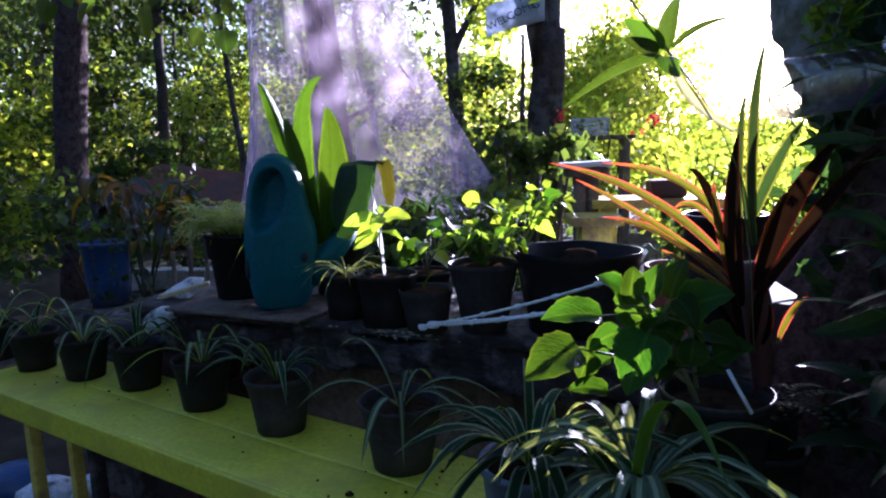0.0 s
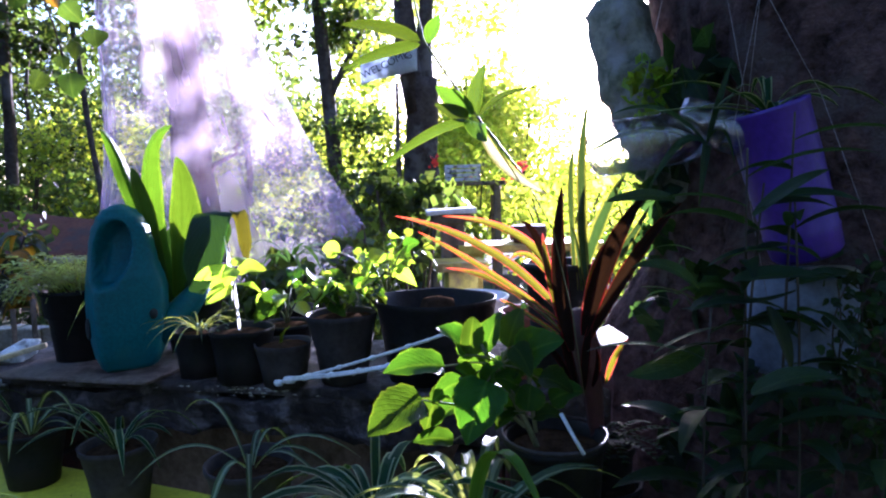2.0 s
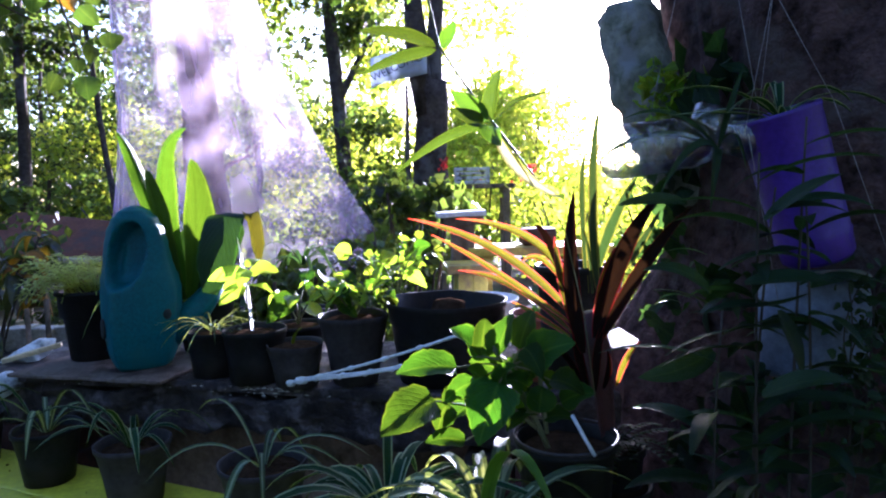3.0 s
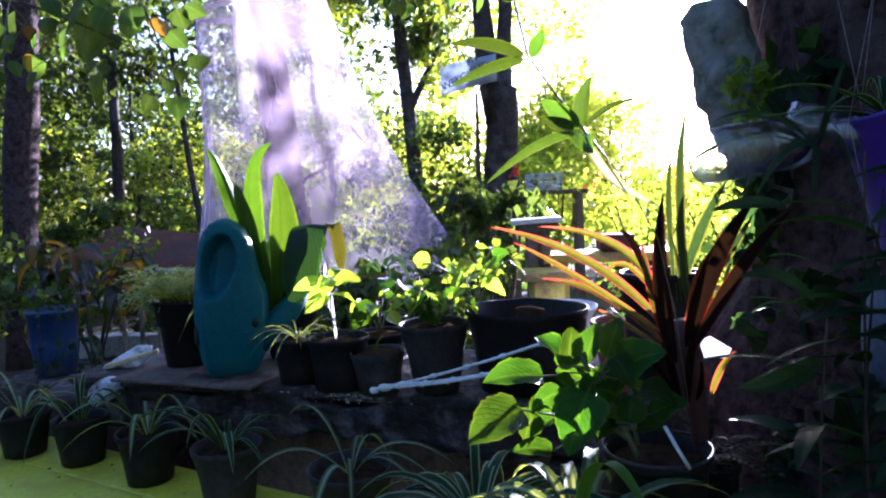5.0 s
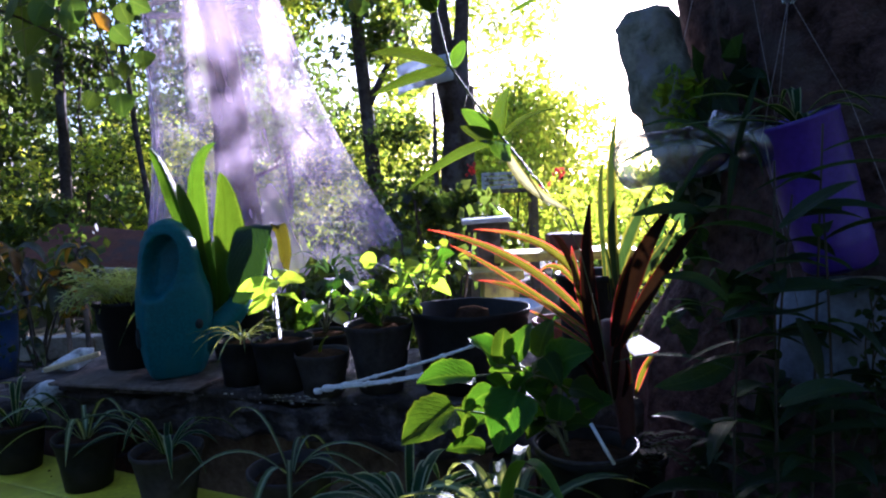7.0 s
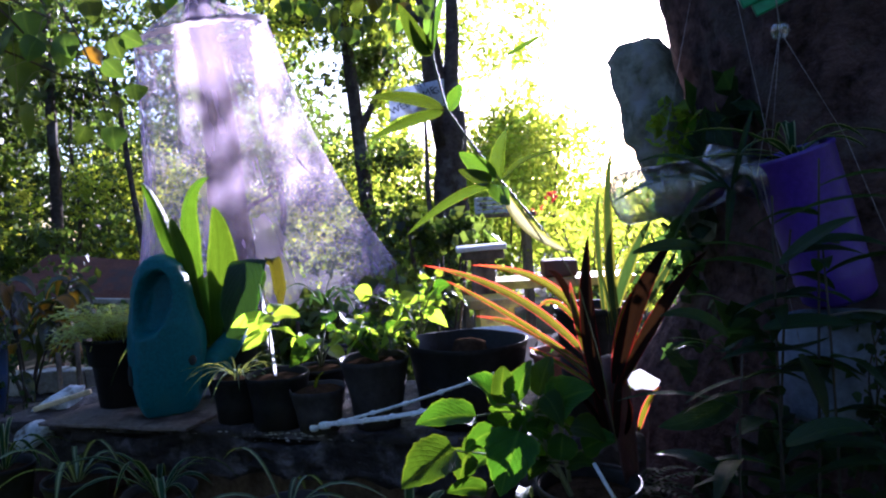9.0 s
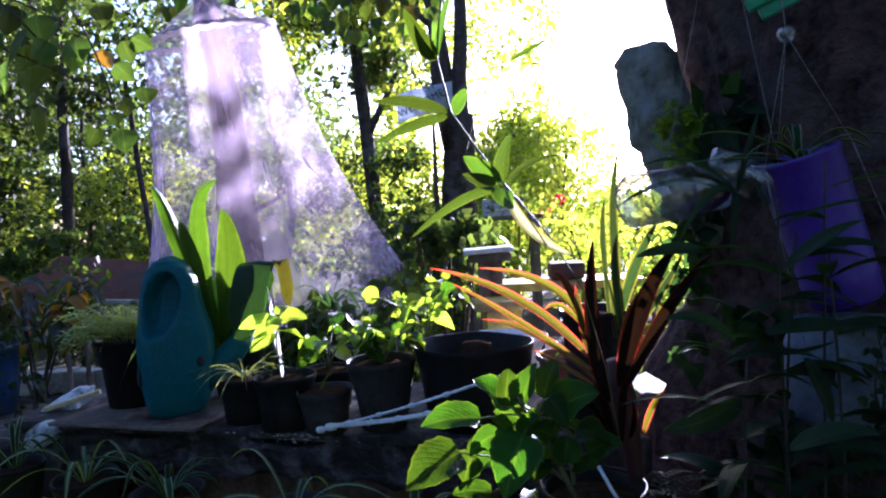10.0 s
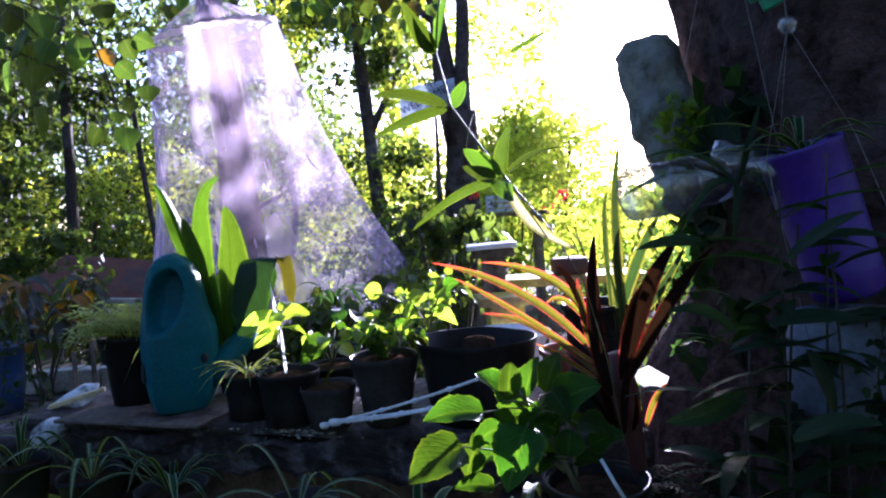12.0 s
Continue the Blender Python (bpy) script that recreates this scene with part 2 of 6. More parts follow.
M = {
    "yellow": surface("yellow_paint", (0.43, 0.45, 0.020), (0.55, 0.56, 0.032), 5, 0.5, 0.15, 90, (0.40, 0.39, 0.03), 5),
    "yellow_old": surface("worn_yellow_paint", (0.42, 0.34, 0.05), (0.60, 0.50, 0.08), 5, 0.6, 0.3, 60, (0.22, 0.16, 0.06), 6),
    "black_pot": surface("black_nursery_plastic", (0.008, 0.008, 0.009), (0.020, 0.020, 0.020), 9, 0.5, 0.15, 120, (0.026, 0.023, 0.022), 7, spec=0.12),
    "grey_pot": surface("dusty_grey_plastic", (0.030, 0.027, 0.027), (0.055, 0.050, 0.049), 9, 0.6, 0.2, 90, (0.066, 0.060, 0.056), 10, spec=0.08),
    "soil": surface("damp_potting_soil", (0.014, 0.009, 0.006), (0.050, 0.032, 0.020), 60, 0.95, 1.0, 200, spec=0.0),
    "ground": surface("bare_earth", (0.025, 0.019, 0.013), (0.075, 0.058, 0.038), 1.5, 0.95, 0.8, 14, (0.04, 0.06, 0.02), 0.9, spec=0.08),
    "beam": surface("weathered_dark_timber", (0.008, 0.007, 0.008), (0.060, 0.048, 0.046), 20, 0.7, 1.0, 55, (0.13, 0.115, 0.115), 16, spec=0.3, depth=0.018),
    "ply": surface("dusty_plywood", (0.080, 0.062, 0.052), (0.155, 0.128, 0.112), 10, 0.8, 0.5, 80, (0.045, 0.034, 0.030), 8, spec=0.08),
    # pale timber with the sunlight on the plywood's edge put into its colour
    "strip": surface("painted_lit_timber", (0.50, 0.40, 0.22), (0.68, 0.56, 0.33), 20, 0.7, 0.4, 120),
    # whitewash whose bluish tint puts the stone's shading into the colour
    "white_stone": surface("whitewashed_stone", (0.44, 0.50, 0.56), (0.72, 0.76, 0.80), 18, 0.85, 1.0, 60, (0.13, 0.12, 0.11), 22, depth=0.010),
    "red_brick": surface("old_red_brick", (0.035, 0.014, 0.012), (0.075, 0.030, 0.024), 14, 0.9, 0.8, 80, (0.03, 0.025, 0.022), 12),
    "block": surface("grey_concrete_block", (0.30, 0.29, 0.25), (0.46, 0.44, 0.38), 12, 0.9, 0.8, 70, (0.15, 0.15, 0.10), 8, spec=0.08),
    "teal": surface("teal_can_plastic", (0.003, 0.082, 0.104), (0.006, 0.112, 0.140), 6, 0.50, 0.08, 140, (0.012, 0.10, 0.108), 5, spec=0.22),
    "slot_shade": surface("painted_slot_shade", (0.004, 0.010, 0.012), (0.008, 0.014, 0.016), 6, 0.8, 0.0),
    "purple": surface("purple_pot_plastic", (0.048, 0.016, 0.215), (0.070, 0.024, 0.275), 6, 0.45, 0.1, 120),
    "white_plastic": surface("white_plastic", (0.55, 0.60, 0.66), (0.74, 0.78, 0.82), 6, 0.4, 0.1, 90, (0.50, 0.52, 0.52), 7),
    "dull_white": surface("dull_white_plastic", (0.085, 0.12, 0.19), (0.16, 0.21, 0.30), 12, 0.55, 0.1, 90),
    "rope": surface("white_cotton_rope", (0.60, 0.66, 0.72), (0.82, 0.84, 0.86), 40, 0.9, 0.8, 300),
    "string": surface("thin_string", (0.16, 0.14, 0.14), (0.30, 0.28, 0.28), 40, 0.8, 0.2, 300),
    "bark": surface("dark_tree_bark", (0.012, 0.008, 0.008), (0.115, 0.074, 0.072), 24, 0.95, 1.0, 55, (0.080, 0.064, 0.062), 9, spec=0.12, depth=0.015),
    "bark_far": surface("brown_tree_bark", (0.030, 0.022, 0.018), (0.088, 0.068, 0.055), 7, 0.95, 0.9, 30, (0.115, 0.105, 0.095), 4, spec=0.08),
    "moss_bark": surface("mossy_stub_bark", (0.11, 0.125, 0.095), (0.28, 0.285, 0.245), 22, 0.95, 1.0, 70, (0.24, 0.25, 0.26), 14, spec=0.08),
    "rust": surface("rusty_roof_sheet", (0.075, 0.032, 0.022), (0.15, 0.065, 0.042), 4, 0.85, 0.4, 40, (0.07, 0.05, 0.045), 3, spec=0.1),
    "blue": surface("blue_bucket_plastic", (0.012, 0.036, 0.12), (0.024, 0.070, 0.20), 6, 0.4, 0.1, 90, (0.08, 0.10, 0.15), 9),
    "terracotta": surface("red_clay_pot", (0.20, 0.06, 0.04), (0.30, 0.10, 0.06), 10, 0.8, 0.3, 80),
    "wood_old": surface("old_grey_timber", (0.14, 0.11, 0.085), (0.26, 0.21, 0.165), 8, 0.85, 0.6, 60, (0.08, 0.07, 0.055), 5, spec=0.08),
    "sign": foliage("thin_white_sign_cloth", (0.74, 0.77, 0.82), None, 0.8, None, 0.16, (0.95, 1.0, 1.1), 0.8, vary=0.03),
    "ink": surface("black_sign_paint", (0.02, 0.02, 0.03), (0.04, 0.04, 0.05), 20, 0.7, 0.0),
    "green_plastic": surface("green_peg_plastic", (0.01, 0.22, 0.10), (0.02, 0.32, 0.15), 10, 0.4, 0.05, 90),
    "stem": surface("green_brown_stem", (0.07, 0.09, 0.03), (0.14, 0.14, 0.06), 40, 0.6, 0.3, 200),
    "red_stem": surface("dark_red_stem", (0.030, 0.010, 0.010), (0.075, 0.024, 0.021), 40, 0.6, 0.5, 200),
    "net": netting(),
    "hem": foliage("pale_lilac_hem", (0.60, 0.54, 0.55), None, 0.8, None, 0.26, (1.0, 0.95, 0.95), 0.8, vary=0.05),
    "clear": clear_plastic(),
    "dark_stem": surface("dark_thin_stem", (0.014, 0.014, 0.009), (0.036, 0.028, 0.018), 40, 0.7, 0.3, 200),
    "spider": foliage("spider_plant_leaf", (0.018, 0.055, 0.026), (0.29, 0.39, 0.27), 0.72, None, 0.24, rough=0.5, spec=0.05),
    "spider_core": foliage("striped_spider_leaf", (0.29, 0.39, 0.27), (0.020, 0.06, 0.026), 0.35, None, 0.24, rough=0.5, spec=0.05),
    "impatiens": foliage("soft_green_leaf", (0.020, 0.066, 0.011), (0.06, 0.13, 0.015), 0.93, (0.045, 0.11, 0.02), 0.42, (1.35, 0.95, 0.02), rough=0.55, vary=0.3, spec=0.15),
    "orchid": foliage("thick_bright_leaf", (0.060, 0.140, 0.014), (0.13, 0.25, 0.03), 0.86, (0.045, 0.11, 0.012), 0.15, (1.30, 1.0, 0.03), vary=0.3),
    "fleshy": foliage("fleshy_vine_leaf", (0.032, 0.075, 0.014), (0.065, 0.13, 0.012), 0.86, None, 0.30, (1.3, 1.0, 0.08), rough=0.22, vary=0.45, spec=0.8),
    # same vine leaf with the sun's whitish sheen painted into its core colour
    "fleshy_sheen": foliage("sheen_painted_vine_leaf", (0.34, 0.35, 0.29), (0.26, 0.26, 0.02), 0.62, None, 0.3, (1.2, 1.1, 0.5), rough=0.2, vary=0.1, spec=0.8),
    # broad leaves of the orchid plant, with their shade put into the colour
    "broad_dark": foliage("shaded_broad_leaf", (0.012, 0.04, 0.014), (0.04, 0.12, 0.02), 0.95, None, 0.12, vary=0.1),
    "yellowing": foliage("yellowing_leaf", (0.11, 0.095, 0.008), (0.17, 0.15, 0.012), 0.8, None, 0.09, (1.0, 1.0, 0.2)),
    "cordyline": foliage("red_edged_cordyline_leaf", (0.052, 0.058, 0.003), (0.48, 0.036, 0.13), 0.84, (0.030, 0.036, 0.003), 0.34, (1.28, 0.98, 0.30), 0.16, (0.50, 0.03, 0.07), 1.02, vary=0.45, spec=0.9),
    # shaded copy of the cordyline leaf: the shade is put into its colour
    "cordyline_shade": foliage("shaded_cordyline_leaf", (0.020, 0.011, 0.010), (0.30, 0.016, 0.03), 0.92, None, 0.06, (1.2, 0.9, 0.3), 0.55, spec=0.06),
    "snake": foliage("yellow_edged_snake_leaf", (0.030, 0.066, 0.026), (0.26, 0.27, 0.04), 0.70, None, 0.13, (1.2, 1.0, 0.3)),
    "dark_leaf": foliage("dark_glossy_leaf", (0.011, 0.032, 0.019), None, 0.8, (0.02, 0.05, 0.024), 0.6, None, 0.42, spec=0.22, vary=0.5),
    "heart": foliage("heart_shaped_leaf", (0.028, 0.062, 0.016), None, 0.8, (0.045, 0.09, 0.02), 0.6, vary=0.5),
    "fern": foliage("pale_fern_leaf", (0.30, 0.41, 0.17), None, 0.8, None, 0.42),
    "begonia": foliage("bright_small_leaf", (0.100, 0.190, 0.024), None, 0.8, (0.15, 0.25, 0.04), 0.75, (1.30, 1.0, 0.10)),
    "croton": foliage("yellow_croton_leaf", (0.24, 0.145, 0.015), (0.08, 0.070, 0.015), 0.66, None, 0.5, (1.1, 0.85, 0.2), vary=0.5),
    "leather": foliage("leathery_dark_leaf", (0.030, 0.046, 0.026), None, 0.8, None, 0.5, None, 0.16, spec=1.0, vary=0.3),
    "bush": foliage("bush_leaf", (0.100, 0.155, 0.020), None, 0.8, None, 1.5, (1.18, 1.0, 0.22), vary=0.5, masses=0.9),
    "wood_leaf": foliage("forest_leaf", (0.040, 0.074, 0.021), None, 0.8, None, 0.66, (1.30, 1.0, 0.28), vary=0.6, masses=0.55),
    "scrap": foliage("thin_white_plastic", (0.80, 0.80, 0.78), None, 0.8, None, 0.25, (1, 1, 1), 0.4, vary=0.05),
    "petal": foliage("red_petal", (0.55, 0.06, 0.05), None, 0.8, None, 0.3, (1, 0.6, 0.5)),
}


# ---- geometry helpers: a shape is (vertices, faces, uvs) ----
def joined(*shapes):
    vs, fs, us = [], [], []
    for v, f, u in shapes:
        k = len(vs)
        vs += v
        fs += [tuple(i + k for i in face) for face in f]
        us += u
    return vs, fs, us


def mesh_of(name, shape, material, smooth=True):
    vs, fs, us = shape
    me = bpy.data.meshes.new(name)
    me.from_pydata([tuple(v) for v in vs], [], fs)
    layer = me.uv_layers.new(name="UVMap")
    flat = np.zeros(len(me.loops), dtype=np.int32)
    me.loops.foreach_get("vertex_index", flat)
    layer.data.foreach_set("uv", np.array(us, dtype=np.float32)[flat].ravel())
    me.materials.append(material)
    me.polygons.foreach_set("use_smooth", [smooth] * len(me.polygons))
    me.update()
    return me


def part(name, shape, material, parent, label="", smooth=True):
    ob = new(name, mesh_of(name, shape, material, smooth))
    ob.parent = parent
    return tagged(ob, label) if label else ob


def thing(name, label, category, place=(0, 0, 0), group="", kind="", turn=0.0):
    ob = new(name)
    ob.empty_display_size = 0.05
    ob.matrix_basis = pose(*place, 0, 0, turn)
    return tagged(ob, label, category, group, kind)


def solid(name, shape, material, label, category, group="", kind="", smooth=True):
    return tagged(new(name, mesh_of(name, shape, material, smooth)), label, category, group, kind)


def bez(a, c, b, t):
    a, c, b = Vector(a), Vector(c), Vector(b)
    return a * (1 - t) ** 2 + c * 2 * t * (1 - t) + b * t * t


PROFILES = {
    "lance": lambda t: max(0.0, math.sin(math.pi * min(1.0, 0.06 + 0.94 * t ** 0.8))) ** 0.75,
    "strap": lambda t: min(1.0, 0.55 + 1.6 * t) * min(1.0, 3.2 * (1 - t)) ** 0.7,
    "ovate": lambda t: max(0.0, math.sin(math.pi * t ** 0.70)) ** 0.68,
    "acute": lambda t: max(0.0, math.sin(math.pi * min(1.0, t ** 0.64))) ** 0.82 * (1.0 + 0.05 * math.sin(40 * t)),
    "heart": lambda t: max(0.0, math.sin(math.pi * min(1.0, 0.10 + 0.9 * t) ** 0.62)) ** 0.75,
    "folded": lambda t: min(1.0, 0.93 + 0.2 * t) * min(1.0, 4.0 * (1 - t) + 0.35),
    "tongue": lambda t: min(1.0, 0.5 + 1.2 * t) * min(1.0, 1.9 * (1 - t)) ** 0.72,
}


def blade(a, c, b, width, profile="lance", fold=0.18, roll=0.0, n=9, up=(0, 0, 1), wave=0.0, across=None):
    """A leaf along the curve a-c-b, width wide, with its sides lifted by fold."""
    vs, us, fs = [], [], []
    prof = PROFILES[profile]
    last = None
    for k in range(n + 1):
        t = k / n
        p = bez(a, c, b, t)
        d = (bez(a, c, b, min(1, t + 0.02)) - bez(a, c, b, max(0, t - 0.02))).normalized()
        side = Vector(across) - d * d.dot(Vector(across)) if across else d.cross(Vector(up))
        if side.length < 0.08:
            side = last or d.cross(Vector((0, 1, 0.1)))
        side.normalize()
        if last and side.dot(last) < 0:
            side = -side
        last = side
        nrm = side.cross(d)
        s2 = side * math.cos(roll) + nrm * math.sin(roll)
        n2 = s2.cross(d)
        w = 0.5 * width * prof(t)
        for u in (-1, -0.5, 0, 0.5, 1):
            lift = fold * abs(u) * w + (wave * w * math.sin(9 * t + 2 * u) if abs(u) == 1 else 0)
            vs.append(p + s2 * (u * w) + n2 * lift)
            us.append((0.5 + 0.5 * u, t))
    for k in range(n):
        for j in range(4):
            i = 5 * k + j
            fs.append((i, i + 1, i + 6, i + 5))
    return vs, fs, us


def tube(points, radii, sides=8, rough=0.0, seed=0):
    pts = [Vector(p) for p in points]
    if not isinstance(radii, (list, tuple)):
        radii = [radii] * len(pts)
    vs, fs, us = [], [], []
    ref = Vector((0.3, 1, 0.17)).normalized()
    for k, p in enumerate(pts):
        d = (pts[min(k + 1, len(pts) - 1)] - pts[max(k - 1, 0)]).normalized()
        x = d.cross(ref).normalized()
        y = d.cross(x)
        for j in range(sides):
            a = 2 * math.pi * j / sides
            r = radii[k]
            if rough:
                r *= 1 + rough * noise.noise(Vector((math.cos(a) * 1.7 + seed, math.sin(a) * 1.7, k * 0.8))) + 0.45 * rough * abs(noise.noise(Vector((math.cos(a) * 5.5 + seed, math.sin(a) * 5.5, k * 0.35))))
            vs.append(p + x * (r * math.cos(a)) + y * (r * math.sin(a)))
            us.append((j / sides, k / max(1, len(pts) - 1)))
    for k in range(len(pts) - 1):
        for j in range(sides):
            i, i2 = k * sides + j, k * sides + (j + 1) % sides
            fs.append((i, i2, i2 + sides, i + sides))
    fs.append(tuple(range(sides - 1, -1, -1)))
    fs.append(tuple(range((len(pts) - 1) * sides, len(pts) * sides)))
    return vs, fs, us


def along(a, c, b, n=8):
    return [bez(a, c, b, k / n) for k in range(n + 1)]


def turned(profile, segs=28, wobble=0.0, seed=0.0, sx=1.0, sy=1.0):
    """A body of revolution about z from (radius, height) pairs; a radius of 0 closes it."""
    vs, fs, us, rings = [], [], [], []
    for i, (r, z) in enumerate(profile):
        if r < 1e-6:
            rings.append([len(vs)])
            vs.append(Vector((0, 0, z)))
            us.append((0.5, i / len(profile)))
            continue
        ring = []
        for j in range(segs):
            a = 2 * math.pi * j / segs
            q = r * (1 + wobble * noise.noise(Vector((math.cos(a) * 1.3 + seed, math.sin(a) * 1.3, z * 9))))
            dz = wobble * 0.35 * r * noise.noise(Vector((math.cos(a) * 1.5, math.sin(a) * 1.5 + seed, 3.3)))
            ring.append(len(vs))
            vs.append(Vector((q * sx * math.cos(a), q * sy * math.sin(a), z + dz)))
            us.append((j / segs, i / len(profile)))
        rings.append(ring)
    for lo, hi in zip(rings, rings[1:]):
        for j in range(segs):
            k = (j + 1) % segs
            if len(lo) == 1 and len(hi) > 1:
                fs.append((lo[0], hi[k], hi[j]))
            elif len(hi) == 1 and len(lo) > 1:
                fs.append((lo[j], lo[k], hi[0]))
            elif len(lo) > 1:
                fs.append((lo[j], lo[k], hi[k], hi[j]))
    return vs, fs, us


def moved(shape, m):
    return [m @ Vector(v) for v in shape[0]], shape[1], shape[2]


def block(size, bevel=0.006, rough=0.0, seed=0.0, cuts=1):
    """A bevelled box, centred, with an uneven surface where rough is given."""
    bm = bmesh.new()
    bmesh.ops.create_cube(bm, size=1.0)
    bmesh.ops.scale(bm, vec=size, verts=bm.verts)
    if bevel:
        bmesh.ops.bevel(bm, geom=bm.edges[:], offset=bevel, segments=2, profile=0.6, affect="EDGES")
    if cuts > 1:
        bmesh.ops.subdivide_edges(bm, edges=[e for e in bm.edges if e.calc_length() > 0.03], cuts=cuts, use_grid_fill=True)
    if rough:
        for v in bm.verts:
            q = v.co * 14 + Vector((seed, seed * 0.7, 0))
            v.co += Vector((noise.noise(q), noise.noise(q + Vector((9, 0, 0))), noise.noise(q + Vector((0, 9, 0))))) * rough
            v.co += Vector((noise.noise(q * 3.1), noise.noise(q * 3.1 + Vector((5, 0, 0))), noise.noise(q * 3.1 + Vector((0, 5, 0))))) * rough * 0.4
    bm.verts.index_update()
    out = [v.co.copy() for v in bm.verts], [tuple(v.index for v in f.verts) for f in bm.faces], [(v.co.x, v.co.z) for v in bm.verts]
    bm.free()
    return out


def leaf_cloud(name, centres, spread, count, size, material, parent=None, seed=1, droop=0.4, flat=1.0):
    """Many small folded leaves round the centres: one mesh."""
    rng = np.random.default_rng(seed)
    centres = np.asarray(centres, dtype=float)
    spread = np.asarray(spread, dtype=float)
    pick = rng.integers(0, len(centres), count)
    d = rng.normal(size=(count, 3))
    d /= np.linalg.norm(d, axis=1)[:, None] + 1e-9
    r = rng.random(count)[:, None] ** 0.45
    sp = spread[pick] if spread.ndim == 2 else (np.repeat(spread[pick][:, None], 3, 1) if spread.ndim == 1 and len(spread) == len(centres) else np.tile(spread, (count, 1)))
    pos = centres[pick] + d * r * sp * np.array([1, 1, flat])
    axis = rng.normal(size=(count, 3)) + np.array([0, 0, -droop])
    axis /= np.linalg.norm(axis, axis=1)[:, None]
    side = np.cross(axis, rng.normal(size=(count, 3)))
    side /= np.linalg.norm(side, axis=1)[:, None] + 1e-9
    nrm = np.cross(side, axis)
    ln = (size * np.exp(rng.normal(0.0, 0.38, count)).clip(0.4, 2.2))[:, None]
    w = ln * 0.30
    v = np.stack([pos - axis * ln * 0.5, pos + side * w + nrm * w * 0.25 - axis * ln * 0.05, pos + axis * ln * 0.5, pos - side * w + nrm * w * 0.25 - axis * ln * 0.05], 1).reshape(-1, 3)
    me = bpy.data.meshes.new(name)
    me.vertices.add(count * 4)
    me.vertices.foreach_set("co", v.astype(np.float32).ravel())
    me.loops.add(count * 6)
    base = np.arange(count)[:, None] * 4
    idx = np.concatenate([base + np.array([0, 1, 2]), base + np.array([0, 2, 3])], 1).ravel()
    me.loops.foreach_set("vertex_index", idx.astype(np.int32))
    me.polygons.add(count * 2)
    me.polygons.foreach_set("loop_start", np.arange(0, count * 6, 3, dtype=np.int32))
    me.polygons.foreach_set("loop_total", np.full(count * 2, 3, dtype=np.int32))
    layer = me.uv_layers.new(name="UVMap")
    corner = np.array([[0.5, 0], [1, 0.45], [0.5, 1], [0, 0.45]], dtype=np.float32)
    layer.data.foreach_set("uv", corner[idx % 4].ravel())
    me.materials.append(material)
    me.update(calc_edges=True)
    me.validate()
    ob = new(name, me)
    ob.parent = parent
    return ob




# ---- ground and woods ----
def ground_sheet():
    vs, us, fs, n = [], [], [], 90
    for i in range(n + 1):
        for j in range(n + 1):
            u, v = 2 * i / n - 1, 2 * j / n - 1
            x, y = 90 * u * abs(u) ** 1.4, 90 * v * abs(v) ** 1.4
            h = 0.05 * noise.noise(Vector((x * 0.9, y * 0.9, 0))) + 0.25 * noise.noise(Vector((x * 0.08, y * 0.08, 4)))
            vs.append(Vector((x, y, h * min(1.0, math.hypot(x, y) / 6))))
            us.append((u, v))
    for i in range(n):
        for j in range(n):
            k = i * (n + 1) + j
            fs.append((k, k + n + 1, k + n + 2, k + 1))
    return solid("ground", (vs, fs, us), M["ground"], "bare brown earth with scattered green patches", "ground", kind="structure")


ground_sheet()


def limb(a, b, r0, r1, n=7, sway=0.05, seed=0, sides=10):
    a, b = Vector(a), Vector(b)
    pts, rad = [], []
    for k in range(n + 1):
        t = k / n
        q = a.lerp(b, t)
        q += Vector((noise.noise(Vector((seed, t * 2.3, 0))), noise.noise(Vector((0, t * 2.3, seed))), 0)) * sway * math.sin(math.pi * min(1, t * 1.1))
        pts.append(q)
        rad.append(r0 + (r1 - r0) * t)
    return tube(pts, rad, sides, 0.22, seed)


def tree(label, foot, top, r0, r1, limbs, crowns, leaf, leaves, seed, mat="bark_far", leaf_mat="wood_leaf"):
    """limbs: (from, to, radius); crowns: (x, y, z, radius)."""
    t = thing("tree", label, "tree", foot)
    o = Vector(foot)
    rel = lambda p: Vector(p) - o
    part("trunk", limb((0, 0, -0.05), rel(top), r0, r1, 12, 0.06, seed, 14), M[mat], t)
    for k, (a, b, r) in enumerate(limbs):
        part("limb", limb(rel(a), rel(b), r, r * 0.4, 6, 0.08, seed + k + 1, 8), M[mat], t)
    if crowns:
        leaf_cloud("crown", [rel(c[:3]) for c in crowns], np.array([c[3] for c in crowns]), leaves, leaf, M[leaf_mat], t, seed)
    return t


# trees that stand about the garden
tree("slim brown tree with a forked trunk and yellow-green crown", (-0.66, 8.0, 0), (-0.99, 8.0, 4.6), 0.095, 0.06,
     [((-0.80, 8.0, 2.15), (-0.30, 8.1, 3.1), 0.05), ((-0.92, 8.0, 3.6), (-1.6, 8.2, 4.6), 0.04)],
     [(-1.0, 8.0, 3.9, 0.7), (-0.5, 7.9, 3.5, 0.5), (-1.6, 8.2, 4.2, 0.8), (-1.5, 7.6, 3.4, 0.5), (-0.3, 8.2, 4.3, 0.6), (-0.4, 8.1, 2.5, 0.35)], 0.085, 2600, 21, leaf_mat="bush")
